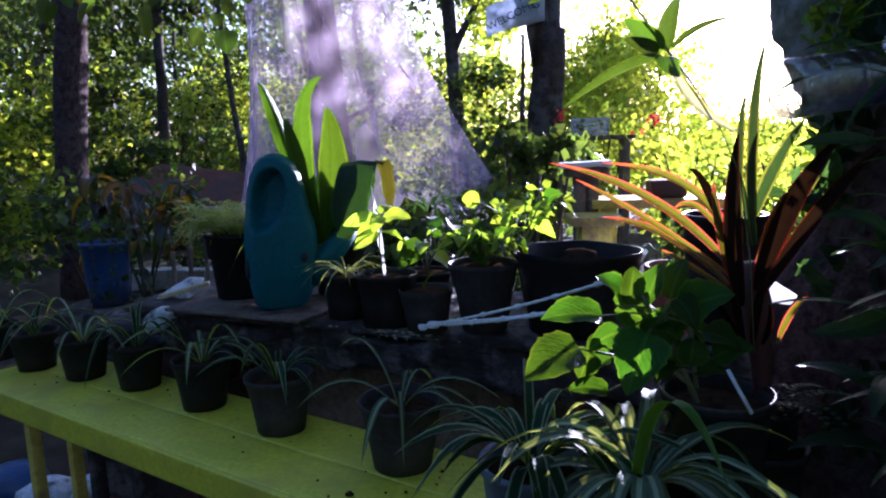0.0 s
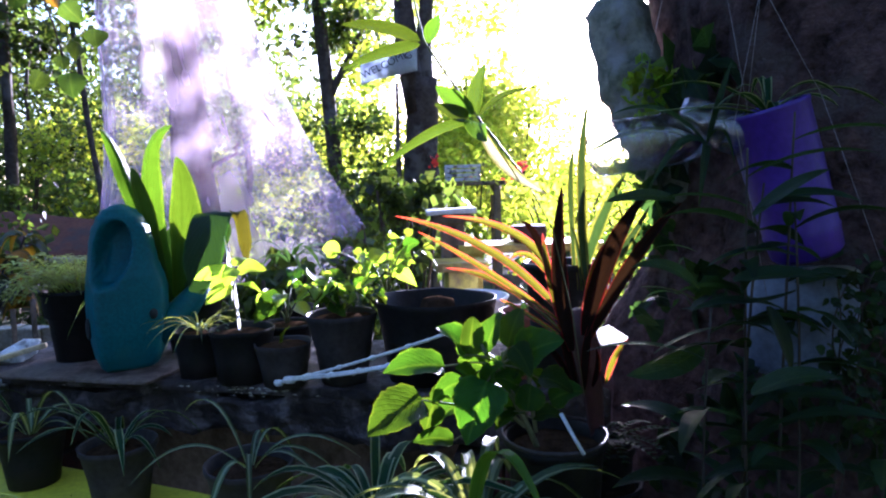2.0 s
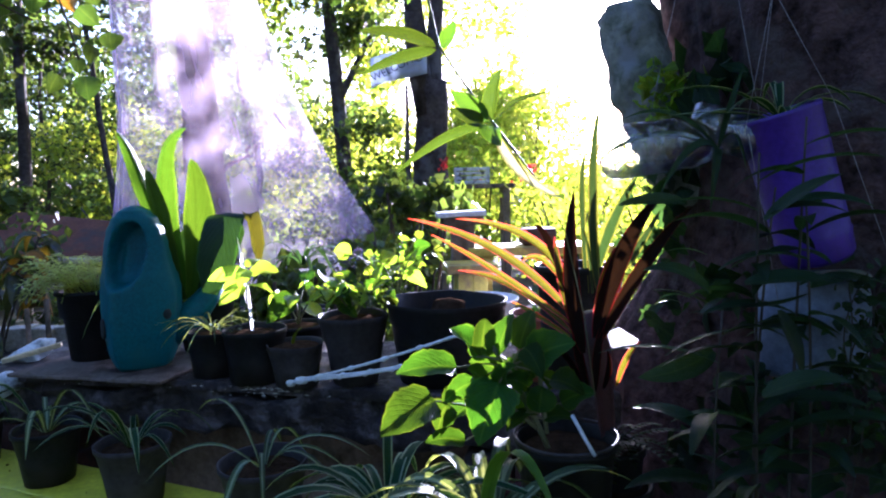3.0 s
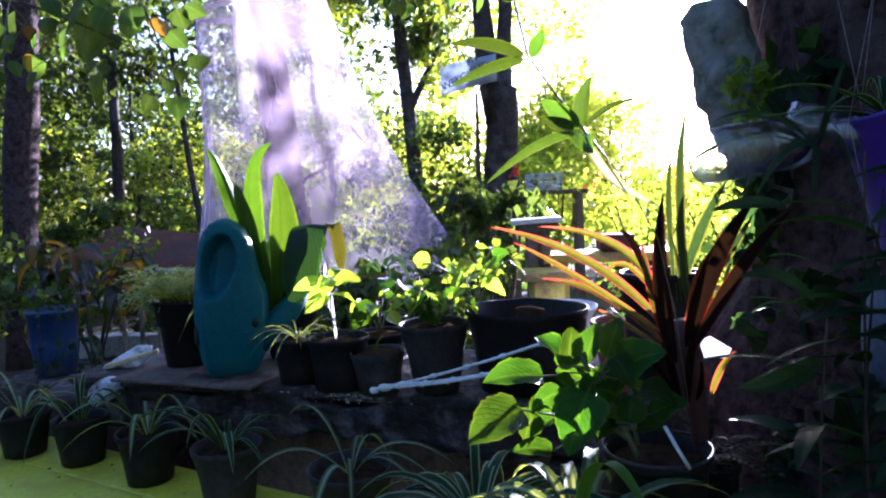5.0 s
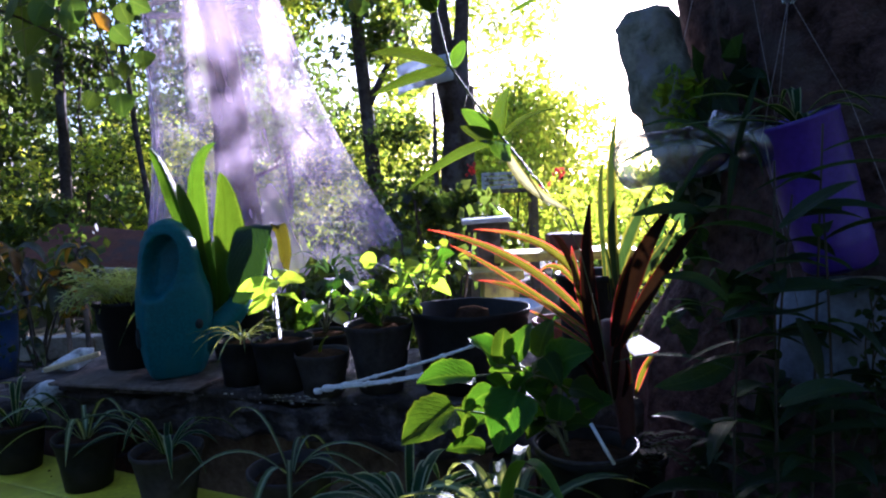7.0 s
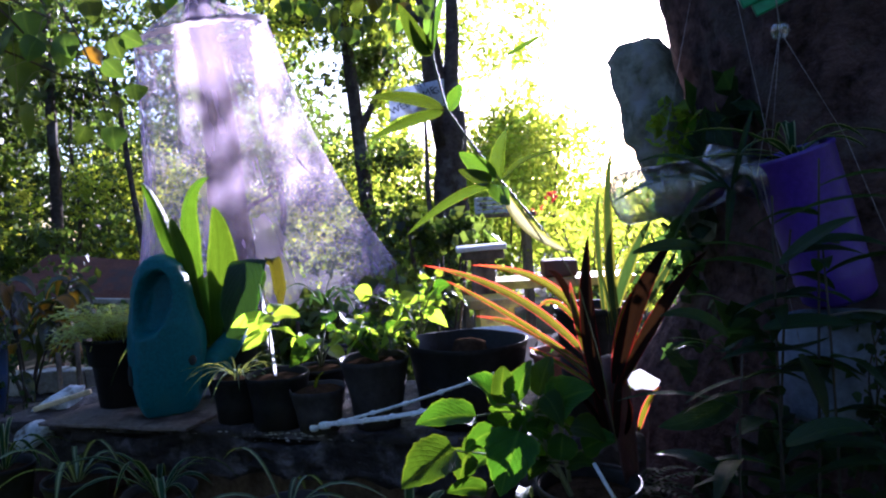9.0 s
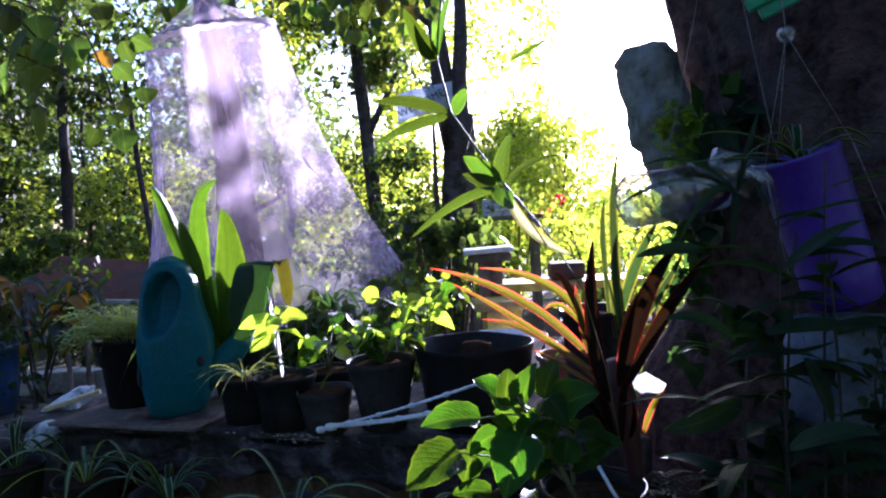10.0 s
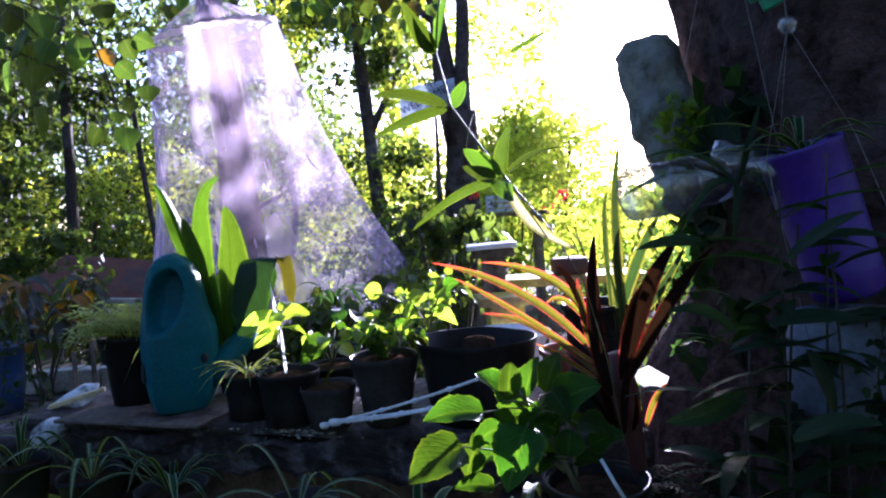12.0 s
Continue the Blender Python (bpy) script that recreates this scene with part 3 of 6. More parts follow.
tree("grey-brown forked tree with peeling bark", (0.20, 6.2, 0), (0.28, 6.2, 2.05), 0.165, 0.13,
     [((0.30, 6.2, 1.75), (0.345, 6.2, 3.7), 0.095), ((0.24, 6.2, 1.75), (-0.03, 6.2, 3.7), 0.125), ((0.035, 6.08, 0.1), (0.045, 6.08, 2.0), 0.035), ((0.05, 6.2, 2.9), (-0.35, 6.3, 3.3), 0.03)],
     [(0.0, 6.3, 4.2, 0.7), (-0.7, 6.0, 4.0, 0.6), (0.9, 6.5, 4.1, 0.5)], 0.08, 1200, 22)
tree("dark leaning tree trunk with a broken branch stub", (-0.668, 3.10, 0), (-0.977, 3.10, 3.0), 0.125, 0.025,
     [((-0.73, 3.09, 1.16), (-0.578, 3.05, 1.285), 0.013), ((-0.79, 3.09, 1.42), (-0.850, 3.06, 1.60), 0.011)], [], 0.06, 10, 23)
tree("dark upright tree trunk with sparse leaves", (-3.27, 4.5, 0), (-2.99, 4.5, 3.4), 0.115, 0.095,
     [((-3.05, 4.5, 2.8), (-2.3, 4.2, 3.3), 0.04)], [(-3.2, 4.3, 3.1, 0.6), (-2.4, 4.2, 3.1, 0.45)], 0.085, 700, 24, "bark")
tree("slim pale tree trunk among the bushes", (-3.95, 7.0, 0), (-3.85, 7.0, 3.6), 0.06, 0.045, [], [(-3.9, 7, 3.4, 0.8)], 0.07, 900, 25)
tree("thin grey sapling trunk among the bushes", (-2.75, 6.6, 0), (-3.1, 6.7, 3.2), 0.035, 0.02, [], [(-3.0, 6.6, 3.0, 0.7)], 0.07, 800, 26)


for k, (az, d, h, lean) in enumerate(((5.2, 9.0, 2.7, 0.25), (7.4, 9.6, 2.5, -0.2), (9.3, 9.2, 2.3, 0.3), (3.6, 10.2, 2.9, 0.15), (10.8, 10.0, 2.2, -0.25))):
    x, y = d * math.sin(radians(az)), d * math.cos(radians(az))
    tree("thin twiggy sapling standing in the sunlit bushes", (x, y, 0), (x + lean, y, h), 0.022, 0.007,
         [((x + lean * q, y, h * q), (x + lean * q + 0.45 * (-1) ** n * (1.1 - q), y + 0.1, h * q + 0.5 * (1.2 - q) + 0.1), 0.009) for n, q in enumerate((0.45, 0.55, 0.63, 0.7, 0.78, 0.86))],
         [(x + lean, y, h, 0.16), (x + 0.3, y, h * 0.85, 0.14), (x - 0.28, y, h * 0.9, 0.14), (x + 0.2, y, h * 0.7, 0.15)], 0.055, 130, 91 + k, leaf_mat="bush")


def woods():
    """Bushes and far trees all round, with a gap in the canopy towards the low sun."""
    r = np.random.default_rng(5)
    bushes, spread = [], []
    for k in range(120):                      # sunlit undergrowth ahead
        az = radians(r.uniform(-42, 40))
        d = r.uniform(7.5, 13.5)
        hi = 0.5 + 0.11 * d * (0.62 if az > 0.14 else 1.0 if az > 0.02 else 1.3)
        bushes.append((d * math.sin(az), d * math.cos(az), r.uniform(0.1, hi)))
        spread.append(r.uniform(0.45, 0.9))
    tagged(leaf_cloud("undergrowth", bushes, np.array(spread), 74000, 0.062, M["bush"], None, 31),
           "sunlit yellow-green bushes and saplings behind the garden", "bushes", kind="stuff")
    canopy, spread = [], []
    for k in range(620):                      # dark wood to the west of the gap
        az = radians(r.uniform(-62, -1))
        d = r.uniform(7.5, 19.0)
        z, deg = r.uniform(0.4, 2.0 + 0.38 * d), math.degrees(az)
        slope = (z - 1.1) / d
        if (-28 < deg < -22 and slope > 0.21) or (deg > -14 and slope > 0.14 and k % 2):
            continue
        canopy.append((d * math.sin(az), d * math.cos(az), z))
        spread.append(r.uniform(0.28, 0.85))
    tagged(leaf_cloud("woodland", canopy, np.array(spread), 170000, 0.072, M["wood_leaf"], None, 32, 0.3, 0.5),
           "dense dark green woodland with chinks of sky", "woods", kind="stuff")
    deep, spread = [], []
    for k in range(240):                      # deeper wood that closes most chinks
        az = radians(r.uniform(-70, -3))
        d = r.uniform(18.0, 24.0)
        z, deg = r.uniform(0.4, 7.2), math.degrees(az)
        if (-28 < deg < -22 and z > 0.21 * d) or (deg > -12 and z > 0.2 * d):
            continue
        deep.append((d * math.sin(az), d * math.cos(az), z))
        spread.append(r.uniform(0.8, 1.8))
    tagged(leaf_cloud("deep_woods", deep, np.array(spread), 60000, 0.17, M["wood_leaf"], None, 36),
           "deep shaded woodland behind the nearer trees", "woods", kind="stuff")
    back, spread = [], []
    for k in range(150):                      # unseen trees behind the camera, added to cut the sky's fill light
        az = radians(r.uniform(70, 290))
        d = r.uniform(5.5, 12.0)
        back.append((d * math.sin(az), d * math.cos(az), r.uniform(0.4, 6.5)))
        spread.append(r.uniform(0.8, 1.6))
    tagged(leaf_cloud("surrounding_woods", back, np.array(spread), 32000, 0.24, M["wood_leaf"], None, 37),
           "unseen leafy trees added behind the camera to block sky light", "woods", kind="stuff")
    far, spread = [], []
    for k in range(260):                      # belt that closes the place all round
        az = radians(r.uniform(0, 360))
        d = r.uniform(22, 34)
        rel = (math.degrees(az) + 180) % 360 - 180
        top = d * 0.035 if -6 < rel < 40 else d * 0.16 if -28 < rel < -22 or -15 < rel < 40 else d * 0.42
        far.append((d * math.sin(az), d * math.cos(az), r.uniform(0.3, top)))
        spread.append(r.uniform(0.6, 1.1) if -6 < rel < 40 else r.uniform(1.2, 2.8))
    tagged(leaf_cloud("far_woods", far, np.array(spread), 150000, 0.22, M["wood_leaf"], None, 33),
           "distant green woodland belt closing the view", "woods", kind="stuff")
    over, spread = [], []
    for k in range(54):                       # high twigs over the gap
        az = radians(r.uniform(-5, 10))
        d = r.uniform(9, 12)
        over.append((d * math.sin(az), d * math.cos(az), 1.1 + d * r.uniform(0.21, 0.40)))
        spread.append(r.uniform(0.3, 0.7))
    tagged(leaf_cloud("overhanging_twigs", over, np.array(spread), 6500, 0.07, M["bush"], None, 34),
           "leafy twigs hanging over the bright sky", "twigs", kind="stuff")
    tall, spread = [], []
    for az, el, d, s in ((7, 9, 11, 0.5), (8.5, 11.5, 11.5, 0.4), (9.5, 8, 11, 0.5), (4.5, 8.5, 10.5, 0.5), (8, 6.5, 11, 0.7), (3.5, 11, 11, 0.45), (10.5, 5.5, 11, 0.5), (13, 4.5, 11, 0.5), (6, 7.5, 9, 0.28), (7.2, 9.5, 9, 0.22), (9, 10, 9, 0.2), (10, 7.2, 9, 0.3), (5, 12.5, 10, 0.25), (11.5, 6.5, 9, 0.25), (8.2, 13, 10, 0.2)):
        tall.append((d * math.sin(radians(az)), d * math.cos(radians(az)), 1.1 + d * math.tan(radians(el))))
        spread.append(s)
    for k in range(46):
        az, d = radians(r.uniform(-1, 14)), r.uniform(9.5, 12.0)
        tall.append((d * math.sin(az), d * math.cos(az), r.uniform(1.2, 1.0 + 0.13 * d)))
        spread.append(r.uniform(0.25, 0.5))
    # extra foliage added in the sun's path to dapple the net
    for k in range(60):
        az, el, d = r.uniform(3.0, 10.5), r.uniform(1.5, 7.8), r.uniform(8.2, 11.0)
        tall.append((d * math.sin(radians(az)), d * math.cos(radians(az)), 1.1 + d * math.tan(radians(el))))
        spread.append(r.uniform(0.28, 0.55))
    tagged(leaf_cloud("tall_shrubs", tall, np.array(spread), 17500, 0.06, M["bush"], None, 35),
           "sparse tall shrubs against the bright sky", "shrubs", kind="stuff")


woods()


def far_trunks():
    r = random.Random(8)
    for k in range(10):
        az = radians(r.uniform(-44, -14))
        d = r.uniform(8.5, 15)
        x, y = d * math.sin(az), d * math.cos(az)
        t = thing("woodland_tree", "slim dark woodland tree trunk among the leaves", "tree", (x, y, 0), "woodland trees")
        part("trunk", limb((0, 0, -0.1), (r.uniform(-0.5, 0.5), r.uniform(-0.4, 0.4), r.uniform(4.5, 6.5)), r.uniform(0.035, 0.075), 0.02, 12, 0.5, k + 60, 8), M["bark_far"], t)


far_trunks()


# ---- the big trunk ----
def big_trunk():
    cx, cy = 1.0, 1.27
    rows, segs = 150, 150
    vs, us, fs = [], [], []
    for i in range(rows + 1):
        z = -0.05 + 3.2 * i / rows
        base = 0.342 + 0.10 * math.exp(-max(z, 0) / 0.25) + 0.19 * max(0.0, min(z, 1.75) - 1.3)
        for j in range(segs):
            a = 2 * math.pi * j / segs
            p = Vector((math.cos(a) * 3.2, math.sin(a) * 3.2, z * 2.1))
            low = min(1.0, max(0.0, (0.97 - z) / 0.26))
            root = 0.115 * math.exp(-((a - 2.72) / 0.50) ** 2) * low * low * (3 - 2 * low)
            ridge = abs(noise.noise(Vector((math.cos(a) * 6.5, math.sin(a) * 6.5, z * 1.4))))
            r = root + base * (1 + 0.05 * noise.noise(p * 0.6)) + 0.012 * noise.noise(p * 2.2) - 0.024 * ridge + 0.006 * noise.noise(p * 6) + 0.007 * abs(noise.noise(Vector((math.cos(a) * 13, math.sin(a) * 13, z * 26)))) + 0.004 * noise.noise(Vector((math.cos(a) * 30, math.sin(a) * 30, z * 60)))
            vs.append(Vector((cx + r * math.cos(a), cy + r * math.sin(a), z)))
            us.append((j / segs, i / rows))
    for i in range(rows):
        for j in range(segs):
            k, k2 = i * segs + j, i * segs + (j + 1) % segs
            fs.append((k, k2, k2 + segs, k + segs))
    t = thing("large_tree", "huge old tree trunk with dark furrowed bark", "tree")
    part("trunk", (vs, fs, us), M["bark"], t)
    stub, girth = [], []
    for k in range(25):
        q = k / 24
        stub.append(bez((0.72, 1.28, 1.07), (0.590, 1.30, 1.15), (0.571, 1.31, 1.392), q) + Vector((0.006 * noise.noise(Vector((k * 0.7, 2, 0))), 0, 0)))
        girth.append((0.070 - 0.020 * q) * (1 + 0.10 * noise.noise(Vector((k * 0.55, 7, 1)))) * (0.72 if k == 24 else 1.0))
    part("branch_stub", tube(stub, girth, 34, 0.30, 3), M["moss_bark"], t, "sawn-off mossy branch stub")
    # Crown and limbs overhead are unseen, added to block fill light from the sky.
    rr = np.random.default_rng(3)
    rels = [(rr.uniform(-3.0, 4.0), rr.uniform(-4.0, 3.6), rr.uniform(3.6, 5.4)) for _ in range(46)]
    leaf_cloud("crown", rels, np.array([0.9] * len(rels)), 11000, 0.15, M["wood_leaf"], t, 41)
    for k in range(5):
        a = 1.25 * k + 0.4
        part("limb", limb((cx, cy, 2.9), (cx + 2.2 * math.cos(a), cy + 2.2 * math.sin(a), 4.4), 0.14, 0.05, 6, 0.15, k, 8), M["bark"], t)
    return t


big_trunk()

# ---- bench ----
BENCH_Z, BU, BV = 0.52, Vector((0.907, -0.421, 0)), Vector((0.421, 0.907, 0))


def bench_at(along_it, across, z):
    return BU * along_it + BV * across + Vector((0, 0, z))


def frame_on(origin, u):
    """The pose whose x axis runs along u."""
    return Matrix.Translation(origin) @ Matrix.Rotation(math.atan2(u.y, u.x), 4, "Z")


def yellow_bench():
    t = thing("bench", "bright yellow painted plank bench holding potted plants", "bench")
    for k, (off, w) in enumerate(((0.882, 0.118), (1.008, 0.130))):
        part("plank", moved(block((2.7, w, 0.03), 0.004, 0.0025, k * 3.1, 6), frame_on(bench_at(-0.42, off, BENCH_Z - 0.0155), BU)), M["yellow"], t)
    part("front_rail", moved(block((2.7, 0.018, 0.056), 0.003, 0.002, 7, 6), frame_on(bench_at(-0.42, 0.822, BENCH_Z - 0.029), BU)), M["yellow"], t)
    for s in (-1.72, -1.42, 0.82):
        for off in (0.93, 1.03):
            part("leg", moved(block((0.026, 0.030, BENCH_Z - 0.032), 0.003), frame_on(bench_at(s, off, (BENCH_Z - 0.032) / 2), BU)), M["yellow_old"] if s < -1.6 else M["beam"], t)
    return t


yellow_bench()

# ---- timber ledge behind the bench ----
LEDGE_Z, LU = 0.675, Vector((0.965, -0.262, 0)).normalized()
LV = Vector((-LU.y, LU.x, 0))
LEDGE_O = Vector((-0.20, 1.445, 0))


def ledge_at(s, v, z):
    return LEDGE_O + LU * s + LV * v + Vector((0, 0, z))


def timber_ledge():
    t = thing("timber_ledge", "thick dark weathered timber ledge with flaking paint", "ledge")
    part("top_board", moved(block((1.36, 0.42, 0.020), 0.004, 0.004, 2.0, 14), frame_on(ledge_at(-0.07, 0.212, LEDGE_Z - 0.012), LU)), M["beam"], t)
    part("beam", moved(block((1.34, 0.14, 0.095), 0.016, 0.030, 6.0, 34), frame_on(ledge_at(-0.07, 0.082, LEDGE_Z - 0.070), LU)), M["beam"], t)
    part("beam", moved(block((1.32, 0.12, 0.09), 0.016, 0.018, 8.0, 12), frame_on(ledge_at(-0.07, 0.33, LEDGE_Z - 0.068), LU)), M["beam"], t)
    r = random.Random(31)
    shapes = []
    for k in range(60):
        q = ledge_at(r.gauss(0.06, 0.05) if k % 3 else r.uniform(-0.5, 0.7), -0.0035 - 0.001 * r.random(), LEDGE_Z - 0.004 - 0.02 * r.random() ** 2)
        d, e = LU * r.uniform(0.002, 0.012), Vector((0, 0, r.uniform(0.0012, 0.004)))
        lift = LV * (-0.001)
        d, e = d * 0.7, e * 0.6
        shapes.append(([q - d + lift, q - e * 0.9, q + d * 0.8 + lift, q + e], [(0, 1, 2, 3)], [(0, 0)] * 4))
    tagged(part("paint_flakes", joined(*shapes), M["block"], t, "flakes of pale old paint"), kind="stuff")


timber_ledge()
for k, s in enumerate((-0.60, 0.56)):
    sup = thing("support_pier", "rough stacked brick pier under the timber ledge", "pier", (0, 0, 0), "ledge piers")
    for row in range(7):
        for half in (0, 1):
            q = ledge_at(s + 0.10 * half - 0.05 + 0.02 * (row % 2), 0.12 + 0.012 * ((row * 7) % 3), 0.04 + 0.078 * row)
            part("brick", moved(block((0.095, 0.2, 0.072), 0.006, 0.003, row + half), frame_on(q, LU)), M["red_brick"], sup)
# Added board: keeps the low sun from shining through beneath the ledge.
solid("backing_board", moved(block((1.4, 0.03, 0.56), 0.004, 0.004, 5, 6), frame_on(ledge_at(0.0, 0.40, 0.28), LU)), M["wood_old"],
      "added old boards that stop sunlight under the ledge", "board")
solid("plywood_sheet", moved(block((0.395, 0.26, 0.008), 0.002, 0.004, 4, 8), frame_on(ledge_at(-0.3675, 0.09, LEDGE_Z + 0.006), LU)), M["ply"],
      "thin dusty plywood sheet lying on the ledge", "board")
# Separate pale strip that imitates the sunlit edge of the plywood.
solid("wood_strip", moved(block((0.135, 0.016, 0.012), 0.002, 0.001, 1, 3), Matrix.Translation((-0.785, 1.703, LEDGE_Z + 0.022)) @ Matrix.Rotation(radians(14), 4, "Z") @ Matrix.Rotation(radians(-13), 4, "Y")), M["strip"],
      "pale strip standing in for the plywood's sunlit edge", "strip")
solid("white_stone", moved(turned([(0, -0.045), (0.05, -0.038), (0.062, 0.0), (0.05, 0.034), (0, 0.046)], 22, 0.6, 2.0, 1.0, 0.7), Matrix.Translation((-0.800, 1.60, 0.645)) @ Matrix.Scale(0.62, 4) @ Matrix.Rotation(radians(20), 4, "Z") @ Matrix.Rotation(radians(-25), 4, "Y")), M["white_stone"],
      "rough whitewashed stone at the end of the ledge", "stone")
solid("white_stone", moved(turned([(0, -0.036), (0.05, -0.030), (0.07, 0.0), (0.05, 0.026), (0, 0.032)], 22, 0.6, 5.0, 1.25, 0.6), Matrix.Translation((-0.826, 1.73, 0.676)) @ Matrix.Scale(0.80, 4) @ Matrix.Rotation(radians(10), 4, "Z") @ Matrix.Rotation(radians(-33), 4, "Y")), M["white_stone"],
      "long whitewashed stone behind the plywood sheet", "stone")
solid("stone_block", moved(block((0.36, 0.30, 0.62), 0.02, 0.012, 9, 6), Matrix.Translation((-0.87, 1.80, 0.31))), M["beam"],
      "rough dark stone block beside the ledge", "stone")


# ---- pots ----
def pot_parts(t, r_top, r_bot, h, mat, rim=0.006, fill=0.88, wobble=0.02, seed=0.0, at=(0, 0, 0), band=None):
    o = Matrix.Translation(at)
    wall = 0.0025
    prof = [(0, 0.001), (r_bot, 0.0), (r_bot + (r_top - r_bot) * 0.5, h * 0.5)]
    if band:
        rb = r_bot + (r_top - r_bot) * band
        prof = [(0, 0.001), (r_bot, 0.0), (rb - 0.003, h * band - 0.003), (rb + 0.004, h * band)]
    prof += [(r_top - 0.001, h - 0.012), (r_top + rim, h - 0.010), (r_top + rim, h - 0.001), (r_top + rim * 0.5, h), (r_top - wall, h - 0.002),
             (r_bot + (r_top - r_bot) * fill - wall, h * fill - 0.01)]
    p = part("pot", moved(turned(prof, 30, wobble, seed), o), mat, t)
    rs = r_bot + (r_top - r_bot) * fill - wall
    part("soil", moved(turned([(0, h * fill + 0.006), (rs * 0.5, h * fill + 0.004), (rs * 0.98, h * fill - 0.002)], 20, 0.15, seed + 3), o), M["soil"], t)
    return p


def spider_leaves(t, n, at, length, width, seed, mat="spider", lift=0.75):
    r = random.Random(seed)
    for k in range(n):
        az = 2 * math.pi * (k * 0.382 + r.uniform(-0.05, 0.05))
        ln = length * r.uniform(0.65, 1.25)
        d = Vector((math.cos(az), math.sin(az), 0))
        a = Vector(at) + d * 0.006
        rise = ln * lift * r.uniform(0.5, 1.1)
        c = a + d * (ln * 0.38) + Vector((0, 0, rise))
        b = a + d * (ln * r.uniform(0.75, 1.0)) + Vector((0, 0, rise * r.uniform(-0.35, 0.75) - 0.25 * ln * r.random()))
        part("leaf", blade(a, c, b, width * r.uniform(0.8, 1.2), "strap", 0.35, r.uniform(-0.3, 0.3), 9), M[mat], t)


POTS = ((-0.086, 1.138, 0.070, 0.050, 0.118, 19, 1), (-0.352, 1.262, 0.064, 0.046, 0.112, 22, 2), (-0.565, 1.365, 0.061, 0.045, 0.108, 19, 3),
        (-0.780, 1.468, 0.058, 0.043, 0.104, 18, 4), (-0.960, 1.522, 0.058, 0.043, 0.100, 20, 5), (-1.140, 1.580, 0.058, 0.043, 0.098, 18, 6), (-1.31, 1.65, 0.055, 0.043, 0.095, 16, 7))
for x, y, r1, r0, h, n, seed in POTS:
    t = thing("potted_spider_plant", "small striped spider plant in a black nursery pot on the bench", "potted plant", (x, y, BENCH_Z), "spider plants on the bench")
    pot_parts(t, r1, r0, h, M["grey_pot"] if seed < 3 else M["black_pot"], 0.002, 0.85, 0.05, seed)
    spider_leaves(t, n - 10, (0, 0, h * 0.86), 0.17, 0.0105, seed + 40, "spider_core" if seed % 2 else "spider", 0.95)

# large variegated clump
for k, (x, y, h, n, L) in enumerate(((0.135, 0.87, 0.15, 36, 0.18), (0.255, 0.80, 0.165, 42, 0.185))):
    t = thing("potted_spider_plant", "full clump of striped spider plant in a dull white pot", "potted plant", (x, y, BENCH_Z), "spider plant clumps")
    pot_parts(t, 0.062, 0.048, h, M["dull_white"] if k == 0 else M["black_pot"], 0.004, 0.9, 0.03, 8 + k)
    spider_leaves(t, n, (0, 0, h * 0.92), L, 0.0155, 70 + k, "spider_core" if k else "spider", 0.62)
    if k == 1:
        # Sunlight on this one leaf is put into its brighter leaf material.
        part("leaf", blade((-0.012, -0.040, 0.17), (0.004, -0.065, 0.370), (0.058, -0.12, 0.222), 0.020, "strap", 0.3, 0.2, 14), M["orchid"], t, "long leaf painted in a sunlit colour")


# ---- plants on the ledge ----
def fern_pot():
    t = thing("potted_fern", "pale ferny plant spilling from a ridged black pot", "potted plant", (-0.62, 1.69, LEDGE_Z + 0.012))
    pot_parts(t, 0.079, 0.058, 0.168, M["black_pot"], 0.005, 0.93, 0.02, 2.2, band=0.62)
    r = random.Random(5)
    for k in range(78):
        az = r.uniform(0, 2 * math.pi)
        d = Vector((math.cos(az), math.sin(az), 0))
        a = Vector((0, 0, 0.155)) + d * r.uniform(0.0, 0.05)
        ln = r.uniform(0.06, 0.15)
        c, b = a + d * ln * 0.45 + Vector((0, 0, r.uniform(0.05, 0.13))), a + d * ln + Vector((0, 0, r.uniform(-0.03, 0.10)))
        shapes = [tube(along(a, c, b, 5), 0.0012, 4)]
        for q in range(3, 13):
            for s in (-1, 1):
                p = bez(a, c, b, q / 13)
                side = Vector((-d.y, d.x, 0.25 * r.uniform(-1, 1))) * s
                w = 0.027 * math.sin(math.pi * q / 14)
                shapes.append(blade(p, p + side * w * 0.5 + Vector((0, 0, 0.004)), p + side * w + d * 0.008, 0.008, "ovate", 0.1, 0, 3))
        part("frond", joined(*shapes), M["fern"], t)
    part("leaf", blade((0.06, -0.05, 0.16), (0.07, -0.12, 0.16), (0.02, -0.11, 0.06), 0.008, "strap", 0.2), M["spider"], t)


fern_pot()


